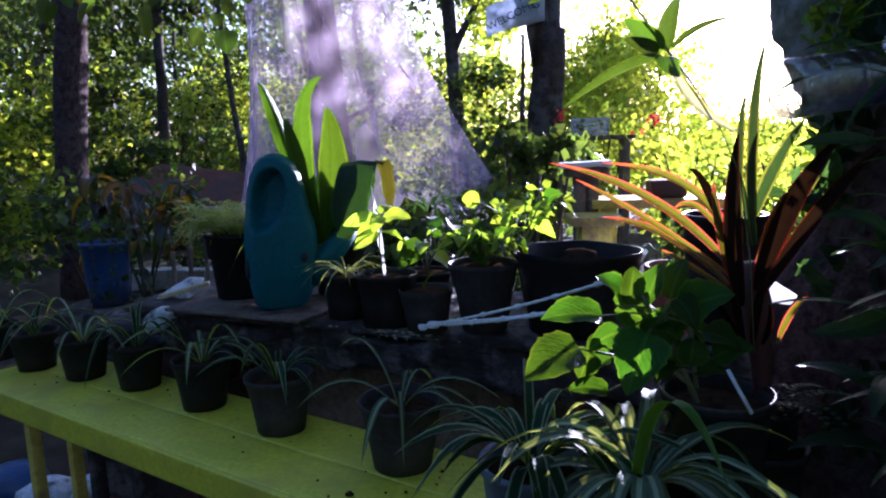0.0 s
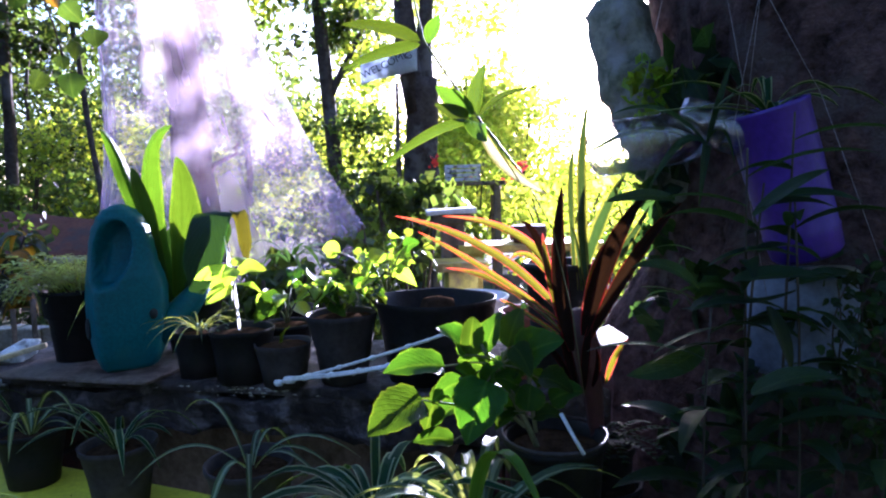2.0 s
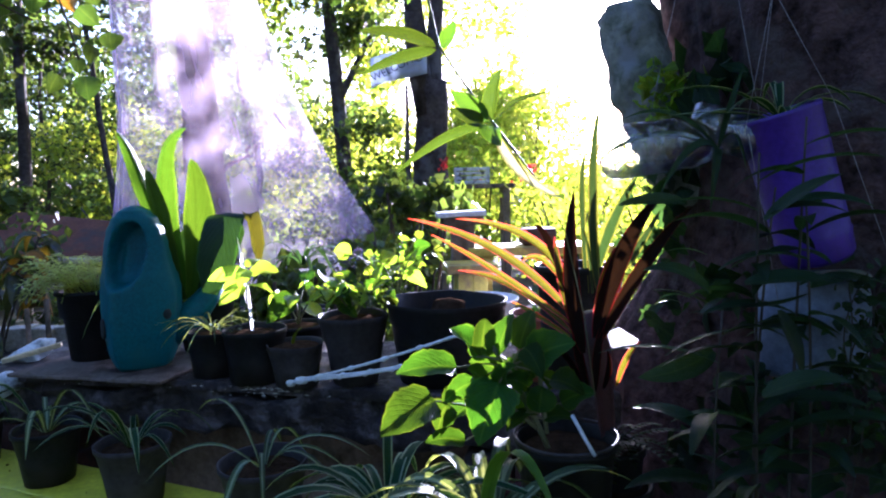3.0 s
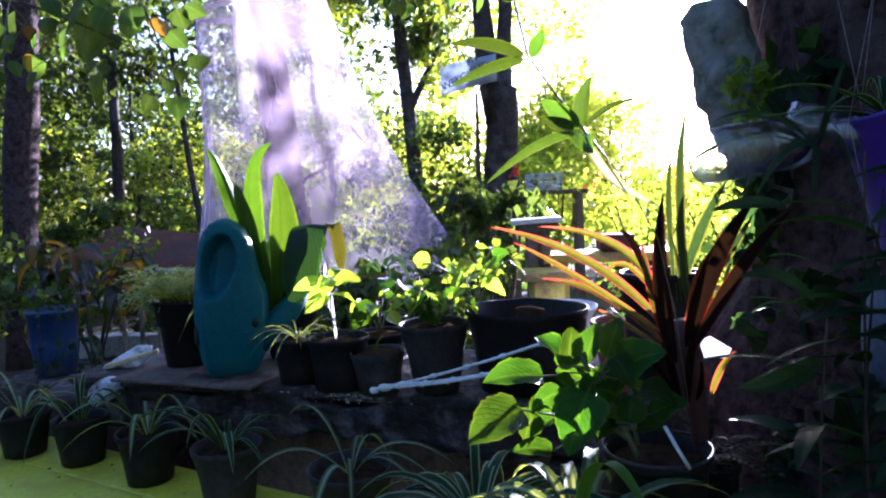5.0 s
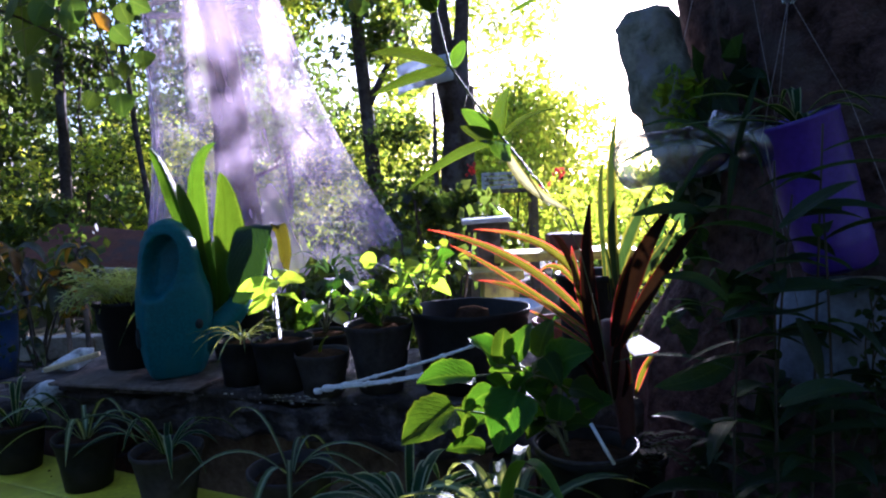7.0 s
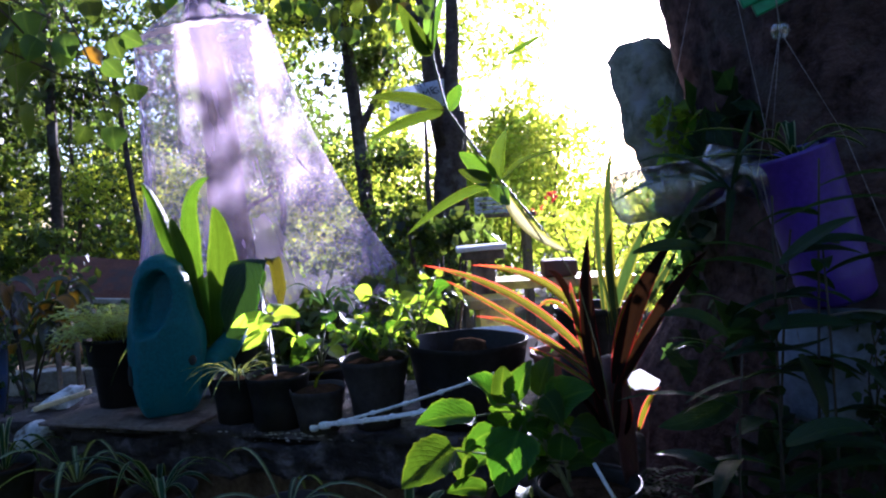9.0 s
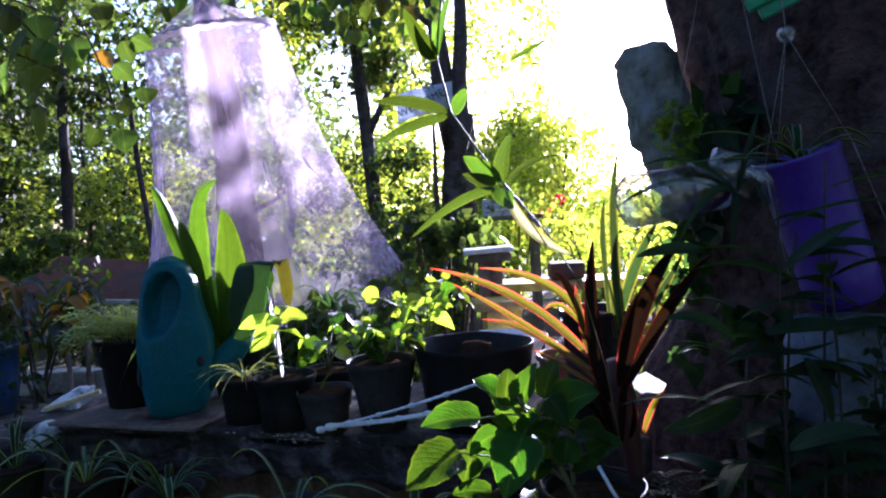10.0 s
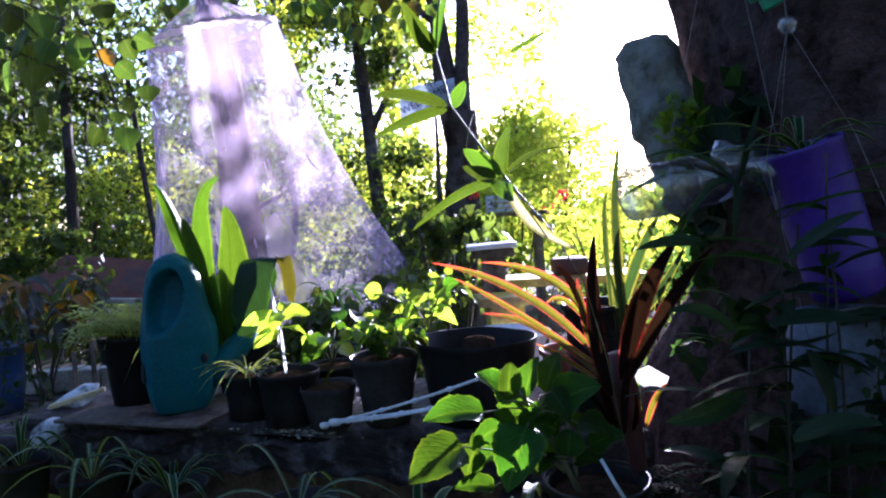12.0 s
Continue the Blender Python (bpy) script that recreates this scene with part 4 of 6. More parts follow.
def watering_can():
    """Tall moulded can: a narrow arched grip over a wider body, with a deep hollow behind the grip and a spout behind."""
    t = thing("watering_can", "teal plastic watering can with a moulded loop handle", "watering can", (-0.461, 1.595, LEDGE_Z + 0.010), turn=-4)
    n = 96
    cut = ((0.0, -0.060, 0.052, 0.050), (0.006, -0.068, 0.058, 0.056), (0.03, -0.082, 0.069, 0.066), (0.08, -0.094, 0.080, 0.074), (0.13, -0.099, 0.086, 0.076), (0.17, -0.097, 0.088, 0.074), (0.195, -0.094, 0.084, 0.070), (0.215, -0.091, 0.077, 0.062),
           (0.235, -0.088, 0.072, 0.055), (0.27, -0.082, 0.066, 0.050), (0.30, -0.073, 0.058, 0.046), (0.325, -0.058, 0.045, 0.042), (0.342, -0.040, 0.028, 0.036), (0.352, -0.022, 0.010, 0.026), (0.356, -0.008, -0.004, 0.012))

    def section(z):
        for (z0, *p), (z1, *q) in zip(cut, cut[1:]):
            if z <= z1:
                k = (z - z0) / (z1 - z0)
                k = k * k * (3 - 2 * k) if z0 > 0.15 else k
                return [u + (v - u) * k for u, v in zip(p, q)]
        return list(cut[-1][1:])

    vs, us, fs, rows = [], [], [], 90
    for i in range(rows + 1):
        z = 0.356 * (1 - (1 - i / rows) ** 1.25)
        xl, xr, d = section(z)
        for j in range(n):
            a = 2 * math.pi * j / n
            ca, sa = math.cos(a), math.sin(a)
            x = (xl + xr) / 2 + (xr - xl) / 2 * math.copysign(abs(ca) ** 0.72, ca)
            ridge = 1 - abs(x + 0.030) / 0.13
            y = d * math.copysign(abs(sa) ** 0.72, sa) * (1.0 if sa > 0 else 0.12 + 1.12 * max(0.0, ridge))
            if sa < 0:
                e = math.hypot((x + 0.008 + 0.16 * (0.25 - z)) / 0.042, (z - 0.250) / 0.074)
                k = min(1.0, max(0.0, (1.0 - e) / 0.20))
                y += (0.060 - 0.10 * (0.30 - z)) * k * k * (3 - 2 * k)
            vs.append(Vector((0.91 * x, y, 1.03 * z)))
            us.append((x, z))
    for i in range(rows):
        for j in range(n):
            k = (j + 1) % n
            fs.append((i * n + j, i * n + k, (i + 1) * n + k, (i + 1) * n + j))
    fs.append(tuple(range(n - 1, -1, -1)))
    fs.append(tuple(rows * n + j for j in range(n)))
    part("body", (vs, fs, us), M["teal"], t)
    # The slots are solid discs; the darkness inside is put into their colour.
    part("slot", moved(turned([(0, -0.004), (0.0095, -0.003), (0.0115, 0.0), (0.0095, 0.003), (0, 0.004)], 20, 0, 0, 0.9, 2.2), Matrix.Translation((-0.060, -0.0640, 0.098)) @ Euler((radians(90), 0, radians(-40))).to_matrix().to_4x4()), M["slot_shade"], t, "dark oval disc painted as the shade in a slot")
    part("slot", moved(turned([(0, -0.004), (0.0085, -0.003), (0.010, 0.0), (0.0085, 0.003), (0, 0.004)], 20, 0, 0, 1.0, 1.3), Matrix.Translation((0.0637, -0.018, 0.121)) @ Euler((radians(90), 0, radians(48))).to_matrix().to_4x4()), M["slot_shade"], t, "dark oval disc painted as the shade in a slot")
    part("spout", tube([(0.04, 0.03, 0.07), (0.085, 0.06, 0.10), (0.115, 0.08, 0.14), (0.140, 0.10, 0.175)], [0.040, 0.036, 0.028, 0.022], 16), M["teal"], t)


watering_can()


def orchid():
    t = thing("potted_orchid", "upright broad-leaved plant glowing green behind the watering can", "potted plant", (-0.37, 1.74, LEDGE_Z + 0.012))
    pot_parts(t, 0.072, 0.055, 0.13, M["black_pot"], 0.004, 0.9, 0.03, 6.1)
    o = Vector((-0.37, 1.74, LEDGE_Z + 0.012))
    spec = (((-0.412, 1.70, 0.82), (-0.464, 1.640, 1.110), (-0.498, 1.600, 1.217), 0.046, -0.9), ((-0.405, 1.68, 0.82), (-0.431, 1.630, 1.045), (-0.445, 1.620, 1.131), 0.046, 0.1),
            ((-0.40, 1.70, 0.82), (-0.418, 1.635, 1.110), (-0.339, 1.600, 1.222), 0.066, 0.4), ((-0.382, 1.68, 0.82), (-0.340, 1.625, 1.030), (-0.336, 1.600, 1.155), 0.084, 0.1),
            ((-0.42, 1.72, 0.82), (-0.468, 1.68, 1.00), (-0.473, 1.660, 1.090), 0.040, 0.4))
    spec = [(a, Vector(m) * 2 - (Vector(a) + Vector(b)) / 2, b, w, roll) for a, m, b, w, roll in spec]
    for a, c, b, w, roll in spec:
        part("leaf", blade(Vector(a) - o, Vector(c) - o, Vector(b) - o, 0.94 * w, "tongue", 0.5, roll, 14, (0, 1, 0), 0.04), M["orchid"], t)
    # Extra leaf added behind to shade the lower part of the bright leaves.
    part("leaf", blade(Vector((-0.400, 1.72, 0.80)) - o, Vector((-0.375, 1.73, 0.92)) - o, Vector((-0.352, 1.695, 1.015)) - o, 0.120, "strap", 0.10, 0.0, 12, across=(0.98, -0.15, 0)), M["broad_dark"], t, "broad dark leaf added to shade the bright leaves")
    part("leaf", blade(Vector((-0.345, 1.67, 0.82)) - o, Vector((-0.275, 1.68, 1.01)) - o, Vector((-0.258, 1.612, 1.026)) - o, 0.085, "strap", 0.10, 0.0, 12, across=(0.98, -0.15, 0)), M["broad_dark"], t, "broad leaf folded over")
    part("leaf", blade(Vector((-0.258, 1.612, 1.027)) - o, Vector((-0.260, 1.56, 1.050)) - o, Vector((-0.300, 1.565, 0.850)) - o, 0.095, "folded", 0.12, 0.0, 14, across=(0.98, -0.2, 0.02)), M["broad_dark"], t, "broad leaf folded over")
    part("leaf", blade(Vector((-0.212, 1.60, 1.024)) - o, Vector((-0.196, 1.585, 1.040)) - o, Vector((-0.187, 1.57, 0.920)) - o, 0.034, "folded", 0.25, 0.0, 12, across=(0.95, -0.3, 0)), M["yellowing"], t, "drooping yellowed leaf tip")


orchid()


def ovate(t, a, b, w, mat, bow=0.012, roll=0.0, name="leaf", fold=0.16):
    a, b = Vector(a), Vector(b)
    mid = (a + b) / 2 + Vector((0, 0, bow))
    return part(name, blade(a, mid, b, w, "ovate", fold, roll, 12, (0, -0.75, 0.66), 0.16), M[mat], t)


def sapling():
    t = thing("potted_sapling", "small bright green seedling in a black pot with a marker", "potted plant", (-0.18, 1.475, LEDGE_Z))
    pot_parts(t, 0.067, 0.052, 0.112, M["black_pot"], 0.001, 0.9, 0.10, 1.7)
    part("stem", tube([(-0.005, 0, 0.10), (-0.012, 0, 0.17), (-0.008, 0, 0.235)], [0.003, 0.0025, 0.002], 6), M["stem"], t)
    for a, b, w in (((-0.012, 0, 0.23), (-0.085, -0.02, 0.218), 0.036), ((-0.005, 0, 0.232), (0.062, -0.02, 0.232), 0.042), ((-0.005, -0.005, 0.238), (-0.012, -0.05, 0.205), 0.034),
                    ((-0.012, 0, 0.20), (-0.065, -0.02, 0.165), 0.036), ((-0.01, 0.01, 0.24), (0.01, 0.05, 0.25), 0.03), ((-0.012, 0, 0.21), (-0.065, 0.01, 0.195), 0.03)):
        ovate(t, a, b, w, "begonia", 0.012, 0.2)
    part("marker", blade((-0.002, -0.005, 0.105), (-0.012, 0.0, 0.20), (-0.030, 0.02, 0.305), 0.012, "tongue", 0.1, 0.1, 10, (0, 1, 0)), M["scrap"], t, "white plastic marker")


sapling()
t = thing("potted_spider_plant", "small trailing spider plant in a black pot on the ledge", "potted plant", (-0.285, 1.53, LEDGE_Z), "spider plants on the ledge")
pot_parts(t, 0.055, 0.044, 0.10, M["black_pot"], 0.001, 0.9, 0.09, 3.9)
spider_leaves(t, 24, (0, 0, 0.097), 0.115, 0.0055, 91, "spider_core", 0.5)

t = thing("small_pot", "small tilted black pot with one green shoot", "potted plant", (-0.085, 1.43, LEDGE_Z), turn=0)
pot_parts(t, 0.058, 0.042, 0.088, M["grey_pot"], 0.0006, 0.92, 0.09, 5.5)
part("shoot", blade((-0.005, 0, 0.08), (-0.002, -0.01, 0.11), (0.022, -0.02, 0.125), 0.009, "lance", 0.3), M["orchid"], t)


def leafy(t, at, n, height, spreadr, size, mat, seed, stems=4):
    r = random.Random(seed)
    at = Vector(at)
    for s in range(stems):
        az = 2 * math.pi * s / stems + r.uniform(-0.4, 0.4)
        top = at + Vector((math.cos(az) * spreadr, math.sin(az) * spreadr, height * r.uniform(0.6, 1.0)))
        c = at + Vector((math.cos(az) * spreadr * 0.3, math.sin(az) * spreadr * 0.3, height * 0.6))
        part("stem", tube(along(at, c, top, 6), [0.0025] * 4 + [0.002] * 3, 5), M["stem"], t)
        for k in range(n // stems):
            q = bez(at, c, top, r.uniform(0.35, 1.0))
            a2 = r.uniform(0, 2 * math.pi)
            ln = size * (r.uniform(1.1, 1.75) if k % 4 == 0 else r.uniform(0.5, 1.05))
            b = q + Vector((math.cos(a2) * ln, math.sin(a2) * ln, ln * r.uniform(-0.9, 0.5)))
            mid = (q + b) / 2 + Vector((0, 0, ln * 0.18))
            part("leaf", blade(q, mid, b, ln * r.uniform(0.62, 0.80), "acute", 0.3, r.uniform(-0.9, 0.9), 8, (0, -0.5, 0.85), 0.15), M["impatiens" if r.random() < 0.28 else mat], t)


t = thing("potted_begonia", "bushy light green plant in a dusty grey pot", "potted plant", (0.035, 1.44, LEDGE_Z))
pot_parts(t, 0.071, 0.046, 0.142, M["grey_pot"], 0.001, 0.93, 0.07, 8.8)
leafy(t, (0, 0.01, 0.13), 104, 0.085, 0.085, 0.028, "begonia", 15, 8)
t = thing("potted_begonia", "taller bright green plant in a black pot behind the others", "potted plant", (0.172, 1.70, LEDGE_Z))
pot_parts(t, 0.08, 0.06, 0.12, M["black_pot"], 0.004, 0.93, 0.04, 9.9)
leafy(t, (-0.060, 0.01, 0.11), 63, 0.19, 0.125, 0.034, "begonia", 16, 7)
t = thing("potted_begonia", "small bright green plant in a low black pot", "potted plant", (-0.115, 1.62, LEDGE_Z))
pot_parts(t, 0.06, 0.05, 0.09, M["black_pot"], 0.004, 0.93, 0.04, 10.9)
leafy(t, (0, 0, 0.085), 24, 0.11, 0.070, 0.040, "begonia", 17, 4)
t = thing("potted_dracaena", "thin dark grassy plant in a black pot", "potted plant", (-0.13, 1.84, LEDGE_Z))
pot_parts(t, 0.05, 0.04, 0.09, M["black_pot"], 0.004, 0.93, 0.04, 11.9)
spider_leaves(t, 14, (-0.012, 0, 0.205), 0.135, 0.010, 96, "dark_leaf", 0.7)
part("stem", tube([(0, 0, 0.08), (0, 0, 0.19)], 0.004, 6), M["stem"], t)
part("leaf", blade((-0.014, 0, 0.20), (0.005, 0, 0.28), (0.039, 0, 0.344), 0.014, "lance", 0.2), M["dark_leaf"], t)


# Pot added in the sun's path so that the spider clump stays in shade.
t = thing("potted_seedling", "red clay pot with seedlings, added to shade the spider clump", "potted plant", (0.425, 1.43, LEDGE_Z))
pot_parts(t, 0.064, 0.046, 0.135, M["terracotta"], 0.005, 0.92, 0.02, 21.0)
leafy(t, (0, 0, 0.125), 10, 0.03, 0.04, 0.022, "impatiens", 23, 3)


def cut_bucket():
    t = thing("large_pot", "wide black cut-down bucket with a ragged bright rim", "pot", (0.228, 1.455, LEDGE_Z))
    pot_parts(t, 0.123, 0.098, 0.165, M["black_pot"], 0.0008, 0.50, 0.09, 4.4)
    part("clod", moved(turned([(0, 0), (0.036, 0.0), (0.042, 0.04), (0.032, 0.068), (0, 0.078)], 16, 0.4, 3.1), Matrix.Translation((0.01, 0.04, 0.083))), M["soil"], t, "dark earth clod")


cut_bucket()


def rope_hanger():
    t = thing("rope_hanger", "knotted white cotton rope hanger lying across the pots", "rope")
    k = Vector((-0.060, 1.350, 0.706))
    runs = (((-0.082, 1.362, 0.697), (-0.060, 1.350, 0.712), 0), (k, (0.264, 1.137, 0.841), 1), (k, (0.194, 1.170, 0.782), 2), (k + Vector((0, 0, 0.004)), (0.214, 1.160, 0.790), 3))
    for a, b, n in runs:
        a, b = Vector(a), Vector(b)
        m = 40 if n else 6
        pts = [a.lerp(b, q / m) + Vector((0, 0, -0.005 * math.sin(math.pi * q / m) if n else 0)) for q in range(m + 1)]
        part("strand", tube(pts, [0.0024 + 0.0007 * (q % 2) + (0.0020 if n and q % 8 == 5 else 0) for q in range(m + 1)], 7), M["rope"], t)
    part("knot", moved(turned([(0, -0.008), (0.006, -0.006), (0.008, 0), (0.006, 0.006), (0, 0.008)], 12, 0.4, 2.0, 1.5, 1), Matrix.Translation(k)), M["rope"], t)
    part("knot", moved(turned([(0, -0.007), (0.005, -0.005), (0.007, 0), (0.005, 0.005), (0, 0.007)], 12, 0.4, 6.0, 1.5, 1), Matrix.Translation((-0.084, 1.363, 0.697))), M["rope"], t)


rope_hanger()


# ---- impatiens and cordyline on the bench ----
def impatiens():
    o = Vector((0.372, 0.950, BENCH_Z + 0.006))
    t = thing("potted_impatiens", "leafy soft green plant in a dark hanging pot", "potted plant", o)
    pot = pot_parts(t, 0.066, 0.052, 0.205, M["black_pot"], 0.003, 0.93, 0.03, 12.2)
    vs = turned([(0.0685, 0.2045), (0.0705, 0.204), (0.0712, 0.208), (0.069, 0.2095), (0.0675, 0.208), (0.0685, 0.2045)], 32, 0.02, 3.0)
    part("rim", vs, M["grey_pot"], pot, "dull plastic rim")
    part("hanger", tube([(0.022, -0.070, 0.206), (0.010, -0.068, 0.228), (-0.004, -0.06, 0.256)], 0.0025, 6), M["white_plastic"], t, "white plastic hanger strap")
    part("stem", tube(along(Vector((0.35, 0.94, 0.71)) - o, Vector((0.32, 0.93, 0.79)) - o, Vector((0.275, 0.945, 0.86)) - o, 8), 0.004, 7), M["stem"], t)
    part("stem", tube(along(Vector((0.33, 0.935, 0.75)) - o, Vector((0.30, 0.93, 0.78)) - o, Vector((0.245, 0.93, 0.82)) - o, 8), 0.003, 7), M["stem"], t)
    part("stem", tube(along(Vector((0.345, 0.94, 0.74)) - o, Vector((0.34, 0.94, 0.78)) - o, Vector((0.335, 0.945, 0.84)) - o, 8), 0.003, 7), M["stem"], t)
    BROAD = (((0.197, 0.930, 0.793), (0.128, 0.880, 0.766), 0.057, 0.0), ((0.227, 0.940, 0.834), (0.148, 0.910, 0.836), 0.041, 0.2), ((0.255, 0.945, 0.847), (0.218, 0.955, 0.883), 0.046, -0.2),
             ((0.280, 0.940, 0.847), (0.306, 0.965, 0.899), 0.035, 0.2), ((0.311, 0.950, 0.853), (0.334, 0.970, 0.902), 0.036, 0.3), ((0.320, 0.935, 0.839), (0.376, 0.900, 0.871), 0.048, 0.1),
             ((0.280, 0.915, 0.819), (0.248, 0.865, 0.756), 0.060, 0.1), ((0.332, 0.925, 0.774), (0.339, 0.935, 0.806), 0.036, 0.0), ((0.323, 0.930, 0.770), (0.287, 0.905, 0.757), 0.034, -0.2))
    SMALL = (((0.248, 0.945, 0.810), (0.209, 0.930, 0.790), 0.030, 0.3), ((0.259, 0.940, 0.848), (0.268, 0.955, 0.895), 0.030, 0.1), ((0.316, 0.930, 0.860), (0.334, 0.900, 0.825), 0.029, 0.2),
             ((0.341, 0.940, 0.760), (0.380, 0.930, 0.762), 0.024, 0.2), ((0.214, 0.955, 0.781), (0.199, 0.950, 0.743), 0.035, 0.3), ((0.236, 0.950, 0.729), (0.181, 0.930, 0.737), 0.025, 0.1),
             ((0.277, 0.930, 0.811), (0.300, 0.900, 0.844), 0.023, -0.1), ((0.286, 0.945, 0.821), (0.281, 0.940, 0.866), 0.031, 0.2), ((0.265, 0.940, 0.807), (0.239, 0.910, 0.839), 0.027, 0.2))
    r = random.Random(29)
    FILL = []
    for k in range(16):
        a = Vector((r.uniform(0.225, 0.370), r.uniform(0.935, 0.970), r.uniform(0.755, 0.845)))
        d = Vector((r.uniform(-1, 1), r.uniform(-0.5, 0.1), r.uniform(-0.7, 0.5))).normalized() * r.uniform(0.030, 0.052)
        FILL.append((a, a + d, 0.68 * d.length, r.uniform(-0.3, 0.3)))
    for a, b, w, roll in BROAD + SMALL + tuple(FILL):
        a, b = Vector(a) - o, Vector(b) - o
        hub = Vector((0.300, 0.935, 0.835 if a.z + o.z > 0.80 else 0.765)) - o
        part("stalk", tube([hub, (hub + a) / 2 + Vector((0, 0, 0.004)), a], 0.0013, 5), M["stem"], t)
        part("leaf", blade(a, (a + b) / 2 + Vector((0, -0.004, 0.012)), b, 1.14 * w, "acute", 0.40, roll + r.uniform(-0.45, 0.45), 16, (r.uniform(-0.5, 0.5), -0.75, 0.66), 0.16), M["impatiens"], t)


impatiens()


def cordyline():
    o = Vector((0.450, 1.005, BENCH_Z))
    t = thing("potted_cordyline", "red-edged cordyline with long arching leaves in a pot", "potted plant", o)
    pot_parts(t, 0.055, 0.045, 0.12, M["black_pot"], 0.004, 0.93, 0.03, 14.2)
    part("stem", tube([(0, -0.0, 0.09), (-0.010, -0.02, 0.18), (-0.018, -0.035, 0.25), (-0.034, -0.05, 0.33), (-0.042, -0.05, 0.38)], [0.009, 0.010, 0.012, 0.018, 0.012], 10, 0.3, 2), M["red_stem"], t)
    L = (((0.386, 0.950, 0.892), (0.294, 1.020, 0.977), (0.163, 1.090, 1.026), 0.0165, "cordyline", 0.2), ((0.388, 0.950, 0.900), (0.344, 1.000, 0.988), (0.234, 1.050, 1.025), 0.0185, "cordyline", -0.1),
         ((0.384, 0.950, 0.884), (0.281, 1.000, 0.957), (0.197, 1.050, 1.004), 0.0100, "cordyline", 0.4), ((0.382, 0.950, 0.872), (0.315, 1.000, 0.928), (0.236, 1.050, 0.949), 0.0150, "cordyline", 0.1),
         ((0.380, 0.950, 0.868), (0.334, 0.970, 0.897), (0.306, 0.985, 0.912), 0.0090, "cordyline", 0.3), ((0.392, 0.930, 0.850), (0.377, 0.930, 0.954), (0.386, 0.945, 1.064), 0.0300, "cordyline_shade", 0.2),
         # The broad right leaf is painted shaded; a shorter bright blade is its lit part.
         ((0.384, 0.952, 0.880), (0.369, 0.955, 0.950), (0.364, 0.970, 1.002), 0.0150, "cordyline", 0.3), ((0.408, 0.930, 0.870), (0.436, 0.910, 0.975), (0.476, 0.880, 1.056), 0.0340, "cordyline_shade", 0.1),
         ((0.407, 0.934, 0.870), (0.419, 0.925, 0.945), (0.432, 0.915, 0.990), 0.0180, "cordyline", 0.1), ((0.412, 0.930, 0.860), (0.468, 0.903, 0.972), (0.512, 0.870, 1.040), 0.0240, "cordyline_shade", 0.2),
         ((0.380, 0.965, 0.930), (0.358, 0.980, 0.995), (0.339, 0.990, 1.016), 0.0150, "cordyline_shade", 0.5), ((0.382, 0.975, 0.930), (0.350, 1.000, 0.968), (0.323, 1.000, 0.963), 0.0100, "cordyline", 0.2),
         ((0.436, 0.930, 0.805), (0.447, 0.920, 0.845), (0.462, 0.910, 0.868), 0.0110, "cordyline", 0.2), ((0.420, 0.935, 0.800), (0.425, 0.925, 0.830), (0.422, 0.925, 0.855), 0.0110, "cordyline_shade", 0.4),
         ((0.400, 0.940, 0.800), (0.385, 0.935, 0.865), (0.388, 0.930, 0.915), 0.0170, "cordyline_shade", 0.2), ((0.410, 0.940, 0.795), (0.412, 0.930, 0.855), (0.422, 0.925, 0.905), 0.0160, "cordyline_shade", 0.3),
         ((0.398, 0.945, 0.800), (0.375, 0.960, 0.840), (0.358, 0.975, 0.852), 0.0110, "cordyline_shade", 0.3))
    L = [(a, Vector(m) * 2 - (Vector(a) + Vector(b)) / 2, b, w, mat, roll) for a, m, b, w, mat, roll in L]
    for a, c, b, w, mat, roll in L:
        part("leaf", blade(Vector(a) - o, Vector(c) - o, Vector(b) - o, (0.78 if mat == "cordyline" else 0.70) * w, "lance", 0.75, roll, 18, (0, -0.85, 0.5), 0.08), M[mat], t)


cordyline()
solid("plastic_scrap", moved(turned([(0, -0.003), (0.016, -0.002), (0.018, 0.0), (0.014, 0.003), (0, 0.004)], 14, 0.7, 4.0, 1.35, 0.9), Matrix.Translation((0.487, 1.09, 0.828)) @ Euler((radians(78), radians(20), 0)).to_matrix().to_4x4()), M["scrap"],
      "small white plastic scrap caught beside the trunk", "scrap")


def snake_plant():
    o = Vector((0.432, 1.165, BENCH_Z + 0.22))
    t = thing("potted_snake_plant", "upright snake plant with yellow leaf margins", "potted plant", o)
    pot_parts(t, 0.060, 0.048, 0.20, M["black_pot"], 0.004, 0.93, 0.03, 15.2)
    for a, mid, b, w, roll in (((0.464, 1.12, 0.90), (0.449, 1.10, 1.071), (0.462, 1.10, 1.192), 0.021, 0.5), ((0.458, 1.10, 0.90), (0.446, 1.09, 1.000), (0.453, 1.09, 1.062), 0.019, 0.2),
                               ((0.452, 1.13, 0.90), (0.483, 1.11, 1.008), (0.520, 1.10, 1.082), 0.027, 0.1), ((0.442, 1.11, 0.90), (0.432, 1.10, 1.054), (0.440, 1.10, 1.118), 0.015, 0.7),
                               ((0.470, 1.12, 0.90), (0.515, 1.10, 0.965), (0.552, 1.09, 1.030), 0.020, 0.4), ((0.448, 1.10, 0.90), (0.440, 1.09, 0.965), (0.428, 1.08, 1.005), 0.008, 0.3)):
        c = Vector(mid) * 2 - (Vector(a) + Vector(b)) / 2
        part("leaf", blade(Vector(a) - o, c - o, Vector(b) - o, 0.78 * w, "tongue", 0.35, roll, 14, (0, 1, 0)), M["snake"], t)


snake_plant()
